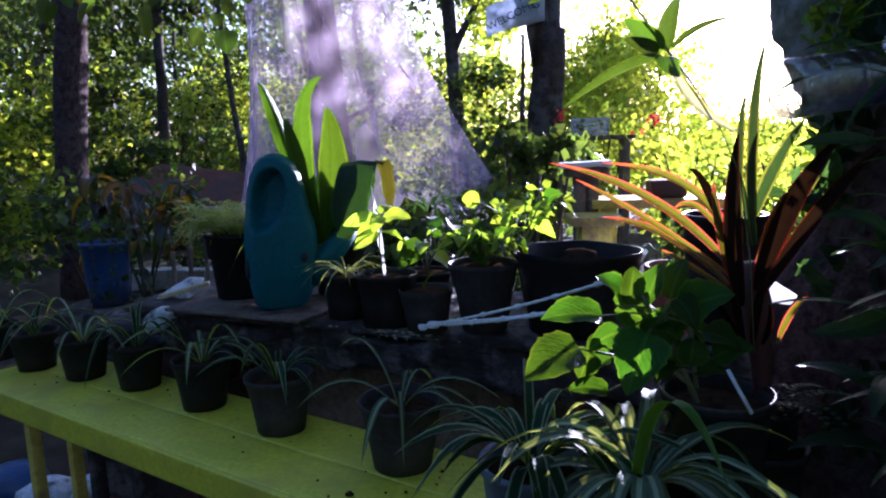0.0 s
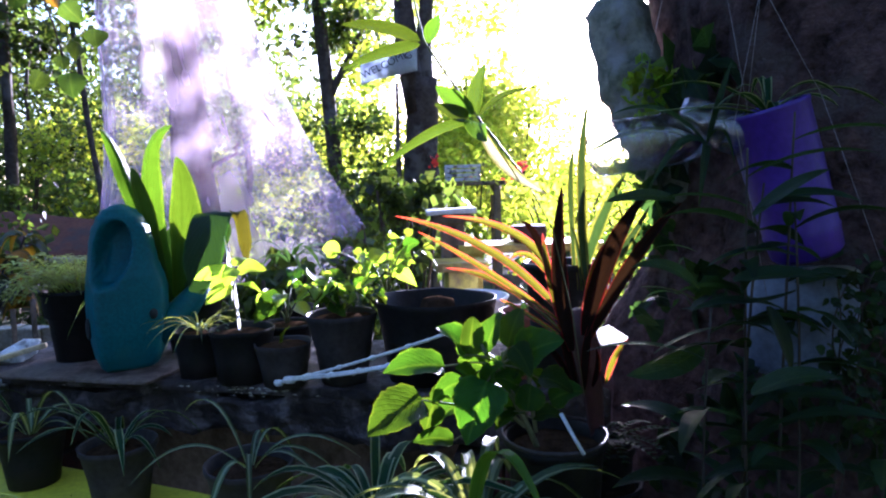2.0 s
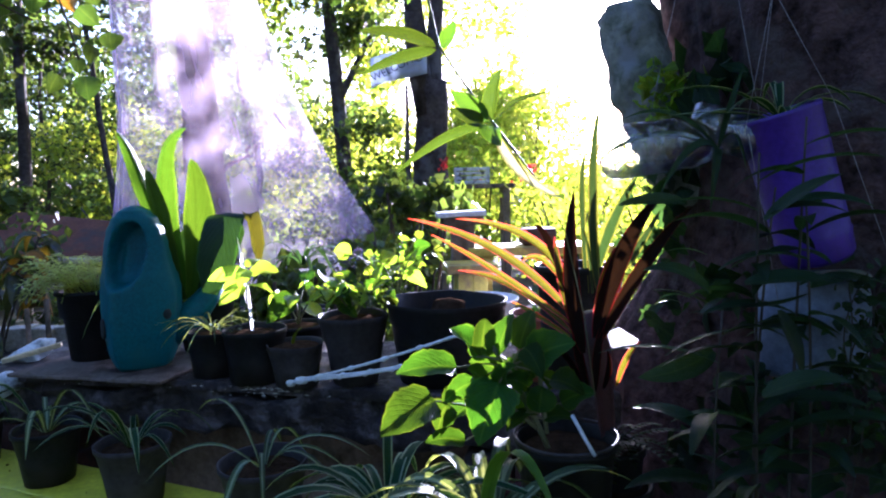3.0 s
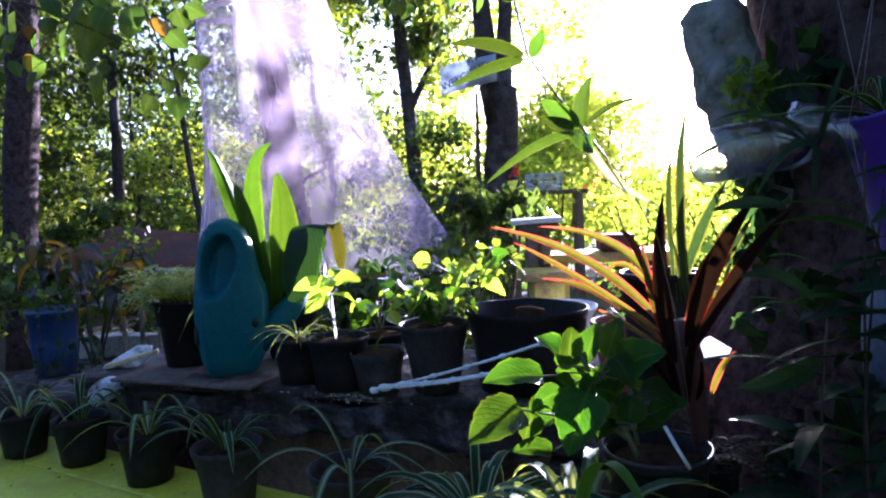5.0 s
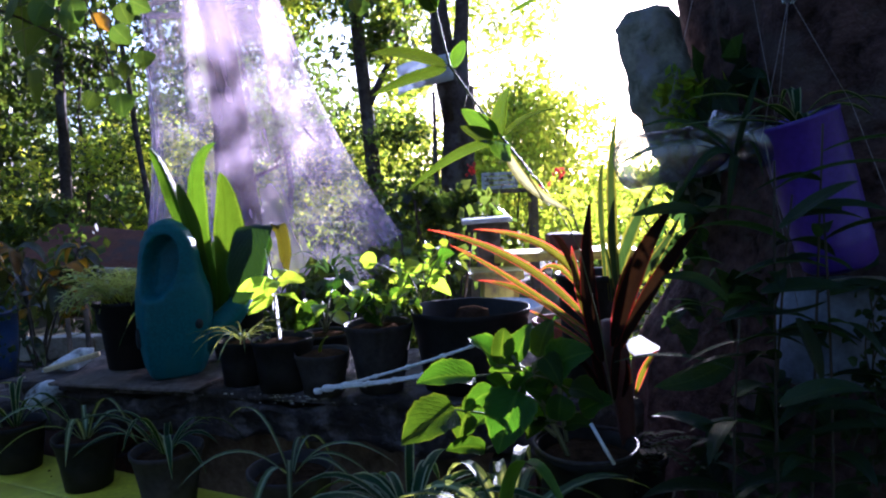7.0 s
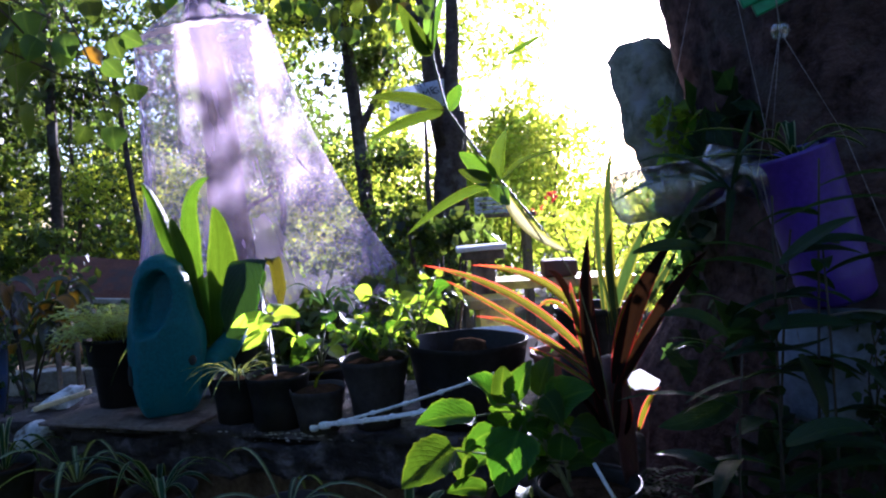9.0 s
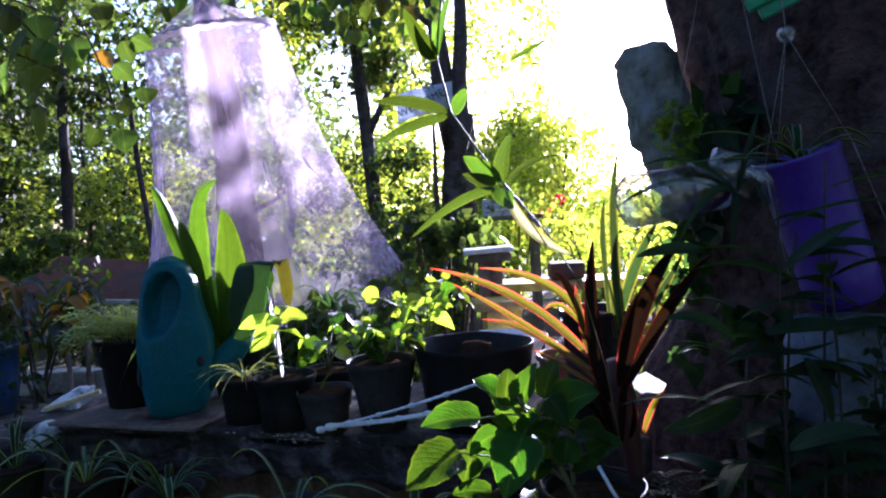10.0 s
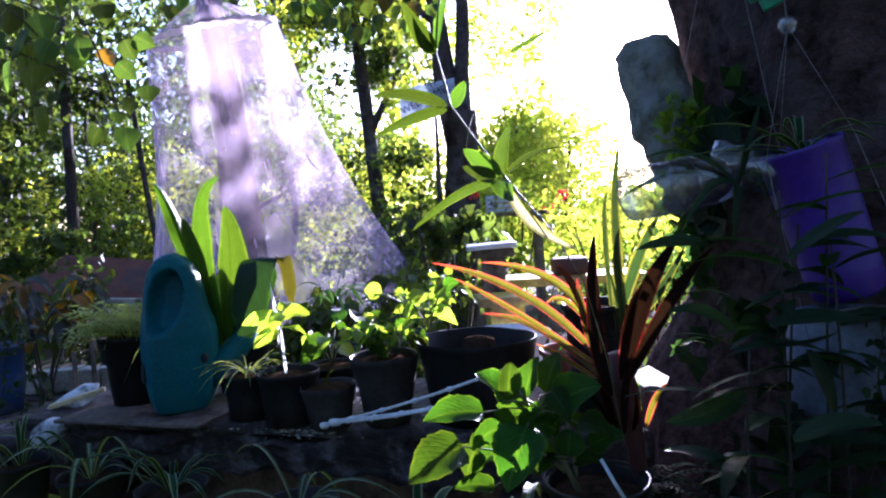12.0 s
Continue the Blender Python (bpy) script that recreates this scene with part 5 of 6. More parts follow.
solid("timber_post", moved(block((0.11, 0.11, 0.735), 0.012, 0.01, 4, 5), Matrix.Translation((0.440, 1.165, 0.368))), M["beam"], "dark rough timber post under a pot", "post")


def climbing_stem():
    """A thin arching stem with opposite pairs of fleshy leaves."""
    t = thing("climbing_vine", "thin arching vine with pairs of fleshy bright leaves", "vine")
    pts = [(0.40, 0.90, 0.80), (0.37, 0.83, 0.92), (0.335, 0.76, 1.02), (0.30, 0.72, 1.075), (0.255, 0.70, 1.130), (0.232, 0.71, 1.165), (0.210, 0.72, 1.201), (0.199, 0.72, 1.253), (0.208, 0.72, 1.32), (0.23, 0.73, 1.42)]
    part("stem", tube(along((0.222, 0.71, 1.16), (0.235, 0.71, 1.22), (0.270, 0.72, 1.247), 8), 0.0005, 5), M["stem"], t)
    part("stem", tube(pts, [0.0007] * 4 + [0.0012] * 4 + [0.0013] * 2, 7), M["stem"], t)
    o = Vector((0, 0, 0))
    for a, c, b, w, roll in (((0.255, 0.70, 1.128), (0.256, 0.70, 1.155), (0.265, 0.70, 1.176), 0.022, 0.9), ((0.252, 0.70, 1.13), (0.235, 0.70, 1.145), (0.219, 0.70, 1.157), 0.018, 0.3),
                             ((0.258, 0.70, 1.13), (0.275, 0.69, 1.15), (0.308, 0.69, 1.152), 0.008, 0.6), ((0.250, 0.70, 1.125), (0.215, 0.69, 1.125), (0.166, 0.69, 1.083), 0.0095, 0.5),
                             ((0.258, 0.70, 1.120), (0.268, 0.69, 1.075), (0.322, 0.70, 1.056), 0.016, 0.6), ((0.248, 0.70, 1.128), (0.235, 0.69, 1.132), (0.217, 0.69, 1.14), 0.014, 0.2),
                             ((0.252, 0.70, 1.125), (0.25, 0.685, 1.115), (0.262, 0.68, 1.105), 0.020, 0.2),
                             ((0.207, 0.72, 1.201), (0.175, 0.71, 1.218), (0.137, 0.70, 1.212), 0.012, 0.5), ((0.207, 0.72, 1.198), (0.175, 0.71, 1.195), (0.136, 0.70, 1.173), 0.011, 0.6),
                             ((0.212, 0.72, 1.20), (0.222, 0.71, 1.21), (0.224, 0.71, 1.222), 0.016, 0.4),
                             ((0.199, 0.72, 1.253), (0.186, 0.715, 1.27), (0.170, 0.71, 1.300), 0.019, 0.7), ((0.200, 0.72, 1.255), (0.205, 0.715, 1.28), (0.218, 0.71, 1.318), 0.014, 0.9),
                             ((0.199, 0.72, 1.252), (0.188, 0.71, 1.262), (0.180, 0.71, 1.285), 0.018, 1.2),
                             ((0.269, 0.72, 1.247), (0.292, 0.72, 1.258), (0.308, 0.72, 1.266), 0.006, 0.4)):
        part("leaf", blade(a, c, b, w, "ovate", 0.35, roll, 14, (0, -1, 0.2), 0.02), M["fleshy_sheen"] if b[2] == 1.056 else M["fleshy"], t)


climbing_stem()


# ---- things hung on and growing by the big trunk ----
def purple_planter():
    o = Vector((0.711, 0.945, 0.962))
    t = thing("hanging_pot", "tall purple plastic pot hung on strings against the trunk", "hanging pot", o)
    tilt = Euler((0, radians(-17), 0)).to_matrix().to_4x4() @ Matrix.Diagonal((0.84, 0.84, 1.03, 1))
    prof = [(0, 0.001), (0.046, 0.0), (0.053, 0.006), (0.055, 0.03), (0.0565, 0.034), (0.0550, 0.038), (0.058, 0.12), (0.060, 0.190), (0.0615, 0.192), (0.0615, 0.197), (0.058, 0.196), (0.054, 0.16)]
    part("pot", moved(turned(prof, 32, 0.015, 1.0), tilt), M["purple"], t, "purple plastic pot")
    part("soil", moved(turned([(0, 0.182), (0.055, 0.178)], 20), tilt), M["soil"], t)
    top = Vector((0.649, 0.955, 1.313)) - o
    for q in ((-0.112, -0.02, 0.165), (-0.005, -0.03, 0.205), (-0.06, 0.05, 0.19)):
        part("string", tube([q, top], 0.0004, 5), M["string"], t)
    part("string", tube([(-0.005, -0.03, 0.205), (0.085, -0.062, -0.08)], 0.0004, 5), M["string"], t)
    part("string", tube([(-0.112, -0.03, 0.165), (-0.085, -0.06, -0.05)], 0.0004, 5), M["string"], t)
    part("bead", moved(turned([(0, -0.012), (0.008, -0.009), (0.012, 0), (0.008, 0.009), (0, 0.012)], 14), Matrix.Translation(top)), M["clear"], t, "clear glass bead")
    part("string", tube([top, top + Vector((0.01, 0.06, 0.25))], 0.0009, 5), M["string"], t)
    c = tilt @ Vector((0, 0, 0.185))
    r = random.Random(77)
    for a2, ln, z in ((170, 0.17, 0.075), (185, 0.12, 0.03), (10, 0.18, 0.07), (30, 0.14, 0.05), (200, 0.20, 0.02), (100, 0.05, 0.09), (80, 0.04, 0.10), (150, 0.06, 0.08), (340, 0.09, 0.07), (220, 0.12, 0.05), (260, 0.08, 0.03)):
        d = Vector((math.cos(radians(a2)), math.sin(radians(a2)) * 0.6, 0))
        part("leaf", blade(c, c + d * ln * 0.45 + Vector((0, 0, z)), c + d * ln + Vector((0, 0, z * 0.5 * r.random())), 0.011, "strap", 0.3, r.uniform(-0.3, 0.3)), M["spider"], t)


purple_planter()


def bottle_planter():
    o = Vector((0.432, 0.935, 1.108))
    t = thing("bottle_planter", "clear plastic bottle hung sideways with trailing plants", "bottle")
    ax = (Vector((0.600, 0.985, 1.128)) - o).normalized()
    m = Matrix.Translation(o) @ ax.to_track_quat("Z", "X").to_matrix().to_4x4()
    prof = [(0.0, 0.010), (0.014, 0.008), (0.024, 0.002), (0.0315, 0.0), (0.0335, 0.004), (0.0335, 0.036), (0.0328, 0.039), (0.0335, 0.042), (0.0335, 0.080), (0.0328, 0.083), (0.0335, 0.086), (0.0335, 0.115), (0.029, 0.14), (0.016, 0.165), (0.0135, 0.172), (0.0135, 0.19)]
    prof = [(1.05 * q, z) for q, z in prof]
    body = part("bottle", moved(turned(prof, 44, 0.02, 5.0), m), M["clear"], t)
    for z, g in ((0.038, 0.0007), (0.081, 0.0007)):
        loop = [m @ Vector((0.0346 * math.cos(k * math.pi / 18), 0.0346 * math.sin(k * math.pi / 18), z)) for k in range(37)]
        part("rib", tube(loop, g, 6), M["clear"], body)
    c = Vector((0.570, 0.935, 1.110))
    for b, w, rise in (((0.445, 0.93, 1.150), 0.008, 0.05), ((0.412, 0.93, 1.100), 0.009, 0.05), ((0.600, 0.93, 1.215), 0.008, 0.02), ((0.545, 0.90, 1.030), 0.012, 0.05),
                       ((0.480, 0.90, 1.050), 0.010, 0.06), ((0.590, 0.90, 1.08), 0.009, 0.06)):
        b = Vector(b)
        part("leaf", blade(c, (b + c) / 2 + Vector((0, -0.01, rise)), b, w, "lance", 0.35, 0.3, 12, (0, -0.6, 0.8)), M["dark_leaf"], t)
    part("cap", moved(turned([(0, 0.203), (0.015, 0.203), (0.0155, 0.186), (0.014, 0.185)], 18), m), M["blue"], body, "blue bottle cap")
    part("soil", moved(turned([(0.0, 0.10), (0.030, 0.102), (0.032, 0.118), (0.024, 0.138), (0, 0.14)], 18, 0.1, 2.0, 1.0, 0.98), m), M["soil"], body)
    part("string", tube([m @ Vector((0.034, 0, 0.06)), Vector((0.60, 1.12, 1.42))], 0.0004, 5), M["string"], t)


bottle_planter()


def second_bottle():
    t = thing("bottle_planter", "crumpled clear plastic bottle hung behind another", "bottle")
    a, b = Vector((0.548, 0.975, 1.150)), Vector((0.66, 0.945, 1.112))
    m = Matrix.Translation(a) @ (b - a).to_track_quat("Z", "X").to_matrix().to_4x4()
    prof = [(0.0, 0.0), (0.030, 0.001), (0.0355, 0.008), (0.037, 0.05), (0.0362, 0.055), (0.037, 0.06), (0.037, 0.11), (0.026, 0.14), (0.014, 0.16), (0.014, 0.18)]
    prof = [(0.82 * q, 0.8 * z) for q, z in prof]
    part("bottle", moved(turned(prof, 40, 0.05, 9.0), m), M["clear"], t)
    part("string", tube([m @ Vector((0, 0.03, 0.09)), Vector((0.64, 1.08, 1.45))], 0.0004, 5), M["string"], t)


second_bottle()


def white_pail():
    t = thing("white_jug", "cut white plastic jug hung low on the trunk", "jug", (0.686, 0.912, 0.815))
    prof = [(0, 0.001), (0.050, 0.0), (0.062, 0.012), (0.066, 0.06), (0.066, 0.10), (0.060, 0.122), (0.058, 0.132), (0.055, 0.132), (0.057, 0.12), (0.062, 0.10), (0.062, 0.02)]
    part("jug", turned(prof, 30, 0.10, 7.0, 1.05, 0.8), M["dull_white"], t)
    part("flap", blade((-0.05, -0.03, 0.130), (0.0, -0.055, 0.150), (0.055, -0.03, 0.128), 0.03, "strap", 0.1, 0.3), M["white_plastic"], t, "folded white plastic flap")
    part("soil", turned([(0, 0.10), (0.058, 0.098)], 18, 0.1, 2.0, 1.0, 0.8), M["soil"], t)


white_pail()


def dark_shrub():
    """A thin-stemmed plant with long dark leaves before the trunk."""
    t = thing("potted_shrub", "thin-stemmed shrub with long dark glossy leaves", "shrub", (0.60, 0.83, 0))
    o = Vector((0.60, 0.83, 0))
    r = random.Random(19)
    pot_parts(t, 0.10, 0.08, 0.22, M["black_pot"], 0.004, 0.93, 0.03, 16.0)
    stems = (((0.60, 0.83, 0.2), (0.57, 0.84, 0.65), (0.575, 0.84, 1.10)), ((0.61, 0.84, 0.2), (0.62, 0.85, 0.70), (0.635, 0.85, 1.14)), ((0.60, 0.84, 0.2), (0.56, 0.86, 0.70), (0.60, 0.85, 1.06)), ((0.61, 0.83, 0.2), (0.66, 0.84, 0.6), (0.625, 0.83, 1.04)), ((0.60, 0.82, 0.2), (0.50, 0.84, 0.5), (0.53, 0.83, 0.92)), ((0.62, 0.84, 0.2), (0.74, 0.82, 0.5), (0.72, 0.80, 0.84)))
    for a, c, b in stems:
        a, c, b = Vector(a) - o, Vector(c) - o, Vector(b) - o
        part("stem", tube(along(a, c, b, 12), [0.0028 - 0.00013 * k for k in range(13)], 7), M["dark_stem"], t)
        for k in range(19):
            s = 0.30 + 0.70 * k / 19
            p = bez(a, c, b, s)
            az = k * 2.4 + r.uniform(-0.4, 0.4)
            d = Vector((math.cos(az), math.sin(az) * 0.6, r.uniform(-0.1, 0.25)))
            ln = r.uniform(0.08, 0.15)
            part("leaf", blade(p, p + d * ln * 0.5 + Vector((0, 0, 0.02)), p + d * ln + Vector((0, 0, -0.012)), r.uniform(0.017, 0.030), "lance", 0.25, r.uniform(-0.5, 0.5)), M["dark_leaf"], t)
    LONG_LEAVES = (((0.533, 0.860, 0.866), (0.422, 0.800, 0.854), 0.030, -0.012),
                   ((0.500, 0.860, 1.044), (0.404, 0.820, 1.044), 0.017, 0.012),
                   ((0.541, 0.800, 0.955), (0.633, 0.780, 0.958), 0.032, 0.010),
                   ((0.525, 0.850, 0.938), (0.444, 0.850, 0.967), 0.016, 0.030),
                   ((0.544, 0.850, 0.923), (0.614, 0.800, 0.943), 0.012, -0.012),
                   ((0.537, 0.750, 0.845), (0.610, 0.720, 0.866), 0.030, 0.020),
                   ((0.590, 0.820, 0.921), (0.608, 0.800, 0.849), 0.026, 0.000),
                   ((0.562, 0.800, 1.025), (0.635, 0.780, 1.073), 0.022, 0.015),
                   ((0.568, 0.800, 1.034), (0.643, 0.780, 1.031), 0.018, 0.015))
    for a, b, w, sag in LONG_LEAVES:
        a, b = Vector(a) - o, Vector(b) - o
        part("leaf", blade(a, (a + b) / 2 + Vector((0, -0.01, sag)), b, w, "lance", 0.3, 0.3, 12, (0, -0.6, 0.8)), M["dark_leaf"], t)
    # The narrowest of these have sunlight painted in by the bright leaf material.
    for a, b, w in (((0.50, 0.80, 0.935), (0.43, 0.78, 0.955), 0.011), ((0.46, 0.82, 0.872), (0.53, 0.80, 0.905), 0.014), ((0.47, 0.84, 0.99), (0.51, 0.82, 0.985), 0.009), ((0.475, 0.785, 0.944), (0.435, 0.775, 0.945), 0.009), ((0.462, 0.860, 0.924), (0.496, 0.860, 0.924), 0.0115)):
        a, b = Vector(a) - o, Vector(b) - o
        part("leaf", blade(a, (a + b) / 2 + Vector((0, 0, 0.01)), b, w, "lance", 0.2), M["orchid"] if w < 0.012 else M["dark_leaf"], t)


dark_shrub()


def creeper():
    """Thin trailing runners with small rounded leaves, before the foot of the trunk."""
    r = random.Random(44)
    t = thing("creeper", "small-leaved creeper trailing down beside the trunk", "creeper")
    runs = [((r.uniform(0.74, 0.82), 0.90, r.uniform(0.92, 0.99)), (r.uniform(0.70, 0.84), 0.86, 0.72), (r.uniform(0.62, 0.86), 0.82, r.uniform(0.42, 0.55))) for _ in range(9)]
    runs += [((r.uniform(0.50, 0.74), 0.86, r.uniform(0.60, 0.72)), (r.uniform(0.48, 0.76), 0.82, 0.56), (r.uniform(0.46, 0.80), 0.78, r.uniform(0.36, 0.46))) for _ in range(14)]
    runs += [((0.83, 0.93, 1.00), (r.uniform(0.72, 0.86), 0.84, 0.97 - 0.05 * k), (r.uniform(0.68, 0.78), 0.86, 0.86 - 0.04 * k)) for k in range(4)]
    runs += [((r.uniform(0.66, 0.76), 0.84, r.uniform(0.90, 0.97)), (r.uniform(0.62, 0.76), 0.83, 0.86), (r.uniform(0.62, 0.74), 0.83, r.uniform(0.74, 0.80))) for _ in range(4)]
    for a, c, b in runs:
        part("runner", tube(along(a, c, b, 14), 0.0009, 4), M["dark_stem"], t)
        leaves = []
        for k in range(34):
            q = bez(a, c, b, r.random()) + Vector((r.uniform(-0.02, 0.02), r.uniform(-0.02, 0.01), r.uniform(-0.015, 0.015)))
            d = Vector((r.uniform(-1, 1), r.uniform(-0.6, 0.2), r.uniform(-0.9, 0.5))).normalized() * r.uniform(0.008, 0.017)
            leaves.append(blade(q, q + d * 0.5 + Vector((0, 0, 0.002)), q + d, d.length * 0.85, "ovate", 0.25, r.uniform(-0.8, 0.8), 4, (0, -0.8, 0.5)))
        tagged(part("leaves", joined(*leaves), M["dark_leaf"], t), kind="stuff")


creeper()
ivy = [(1.0 + 0.38 * math.cos(a), 1.27 + 0.38 * math.sin(a), z) for a, z in ((3.5, 1.22), (3.35, 1.15), (3.2, 1.05), (3.6, 0.9), (3.3, 0.85), (3.1, 0.95), (3.7, 0.7), (3.4, 0.6), (3.9, 0.75), (4.1, 0.9), (4.2, 0.7))]
tagged(leaf_cloud("trunk_fern", ivy, np.array([0.07] * len(ivy)), 240, 0.045, M["dark_leaf"], None, 52, 0.2), "dark fern leaves growing on the trunk", "fern", kind="stuff")
moss = [(0.585 + 0.022 * (k % 4), 1.225 - 0.006 * (k % 3), 1.165 + 0.022 * (k // 2)) for k in range(10)]
tagged(leaf_cloud("stub_fern", moss, np.array([0.035] * len(moss)), 130, 0.028, M["begonia"], None, 53, 0.2), "small green leaves growing on the branch stub", "fern", kind="stuff")


def pegs():
    t = thing("plastic_peg", "bright green plastic pegs fixed to the trunk", "peg")
    for k, (x, z) in enumerate(((0.650, 1.378), (0.668, 1.366))):
        part("bar", moved(block((0.06, 0.010, 0.018), 0.003), Matrix.Translation((x, 1.0, z)) @ Euler((0, radians(-22), radians(-20))).to_matrix().to_4x4()), M["green_plastic"], t)


pegs()


# ---- mosquito net ----
def mosquito_net():
    t = thing("mosquito_net", "pale lilac mosquito net hung from a tilted hoop", "mosquito net")
    N = 192
    c, r = Vector((-0.795, 2.92, 1.940)), 0.272
    ux, uy = Vector((0.988, 0.0, 0.154)).normalized(), Vector((-0.03, 0.985, 0.18)).normalized()
    hoop = [c + ux * (r * math.cos(2 * math.pi * j / N)) + uy * (r * math.sin(2 * math.pi * j / N)) for j in range(N)]
    vs, us, fs, rows = [], [], [], 30
    for i in range(rows + 1):
        s = i / rows
        for j in range(N):
            a = 2 * math.pi * j / N
            low = Vector((-0.620 + 0.598 * math.cos(a), 2.95 + 0.42 * math.sin(a), 0.56 + 0.33 * max(0.0, math.cos(a)) ** 3))
            p = hoop[j].lerp(low, s ** 0.93)
            still = 1.0 - 0.8 * max(0.0, math.cos(a)) ** 4
            pleat = still * (0.006 + 0.018 * s) * (math.sin(11 * a + 1.5 * noise.noise(Vector((a, s, 0)))) * 0.6 + noise.noise(Vector((a * 4, s * 0.9, 2))))
            out = Vector((math.cos(a), math.sin(a), 0))
            bunch = 0.016 * max(0.0, -math.cos(a)) ** 6 * math.sin(47 * a + 3 * s) * (0.4 + s)
            vs.append(p + out * (pleat + bunch - 0.055 * math.sin(math.pi * s)))
            us.append((j / N, s))
    for i in range(rows):
        for j in range(N):
            k, k2 = i * N + j, i * N + (j + 1) % N
            fs.append((k, k2, k2 + N, k + N))
    part("skirt", (vs, fs, us), M["net"], t, "sheer lilac netting skirt")
    top = Vector((-0.835, 2.92, 2.115))
    vs, us, fs = [], [], []
    for i in range(9):
        for j in range(N):
            p = hoop[j].lerp(top, (i / 8) ** 0.85)
            vs.append(p + (p - Vector((top.x, top.y, p.z))) * 0.06 * math.sin(12 * 2 * math.pi * j / N))
            us.append((j / N, i / 8))
    for i in range(8):
        for j in range(N):
            k, k2 = i * N + j, i * N + (j + 1) % N
            fs.append((k, k2, k2 + N, k + N))
    part("crown_cloth", (vs, fs, us), M["net"], t, "sheer lilac netting cone")
    vs, us, fs = [], [], []
    for i in range(3):
        for j in range(N):
            q = (hoop[j] - c) * (1.012 - 0.004 * abs(i - 1)) + c
            vs.append(q + Vector((0, 0, 0.013 * (1 - i) + 0.003 * math.sin(j * 0.9))))
            us.append((j / N, 0.4 + 0.1 * i))
    for i in range(2):
        for j in range(N):
            k, k2 = i * N + j, i * N + (j + 1) % N
            fs.append((k, k2, k2 + N, k + N))
    part("hem", (vs, fs, us), M["hem"], t, "pale fabric hem over the hoop")
    part("cord", tube([top, top + Vector((-0.02, 0, 1.2))], 0.003, 5), M["string"], t)


mosquito_net()
solid("dead_leaf", moved(blade((0, 0, 0), (0.02, 0, -0.05), (0.06, 0, -0.075), 0.03, "lance", 0.3), Matrix.Translation((-0.345, 2.50, 1.36))), M["bark_far"], "small dark dead leaf caught on the net", "leaf")
solid("dead_leaf", moved(blade((0, 0, 0), (0.03, 0, -0.03), (0.05, 0, -0.09), 0.02, "lance", 0.3), Matrix.Translation((-0.20, 2.62, 1.12))), M["bark_far"], "small dark dead leaf caught on the net", "leaf")


# ---- hanging leaves overhead ----
def heart_branch(label, a, c, b, n, size, drop, seed, mats):
    t = thing("hanging_branch", label, "branch")
    r = random.Random(seed)
    part("twig", tube(along(a, c, b, 14), [0.007 - 0.0003 * k for k in range(15)], 6), M["bark_far"], t)
    for k in range(n):
        p = bez(a, c, b, (k + 0.5) / n)
        q = p + Vector((r.uniform(-0.2, 0.2), r.uniform(-0.25, 0.25), drop * (0.25 - r.random())))
        ln = size * r.uniform(0.7, 1.25)
        part("stalk", tube([p, p.lerp(q, 0.5) + Vector((0, 0, 0.02)), q], 0.0015, 4), M["stem"], t)
        side = Vector((r.uniform(-0.4, 0.4), r.uniform(-0.3, 0.3), -1)).normalized()
        part("leaf", blade(q, q + side * ln * 0.5 + Vector((0, -0.02, 0)), q + side * ln, ln * 0.9, "heart", 0.4, r.uniform(-0.9, 0.9), 9, (0.3 * r.uniform(-1, 1), 1, 0), 0.05), M[mats[k % len(mats)]], t)


def lit_heart_leaves():
    t = thing("hanging_branch", "thin drooping shoots with large sunlit heart leaves", "branch")
    part("twig", tube(along((-1.7, 2.3, 2.2), (-1.3, 2.2, 2.0), (-1.11, 2.2, 1.76), 10), 0.004, 6), M["bark_far"], t)
    part("twig", tube(along((-1.3, 2.3, 2.1), (-0.95, 2.2, 1.95), (-0.87, 2.2, 1.50), 10), 0.003, 6), M["bark_far"], t)
    for a, b, w, mat in (((-1.125, 2.2, 1.733), (-1.148, 2.2, 1.572), 0.125, "heart"), ((-1.107, 2.2, 1.832), (-1.088, 2.2, 1.736), 0.12, "heart"), ((-1.19, 2.2, 1.87), (-1.21, 2.2, 1.77), 0.10, "heart"),
                         ((-0.769, 2.2, 1.581), (-0.764, 2.2, 1.523), 0.075, "heart"), ((-0.936, 2.2, 1.456), (-0.969, 2.2, 1.398), 0.060, "heart"), ((-0.853, 2.2, 1.451), (-0.847, 2.2, 1.372), 0.085, "heart"),
                         ((-0.876, 2.2, 1.506), (-0.869, 2.2, 1.457), 0.05, "heart"), ((-0.83, 2.2, 1.73), (-0.80, 2.2, 1.66), 0.075, "heart"), ((-0.86, 2.2, 1.66), (-0.80, 2.2, 1.60), 0.07, "heart"),
                         ((-0.90, 2.2, 1.86), (-0.88, 2.2, 1.78), 0.08, "heart"), ((-0.80, 2.2, 1.74), (-0.73, 2.2, 1.70), 0.07, "heart"), ((-0.99, 2.2, 1.72), (-1.00, 2.2, 1.64), 0.08, "heart")):
        a, b = Vector(a), Vector(b)
        part("stalk", tube([a + Vector((0.02, 0.03, 0.06)), a], 0.0015, 4), M["stem"], t)
        part("leaf", blade(a, (a + b) / 2 + Vector((0, -0.012, 0)), b, w, "heart", 0.45, 0.25, 9, (0.1, 1, 0), 0.12), M[mat], t)


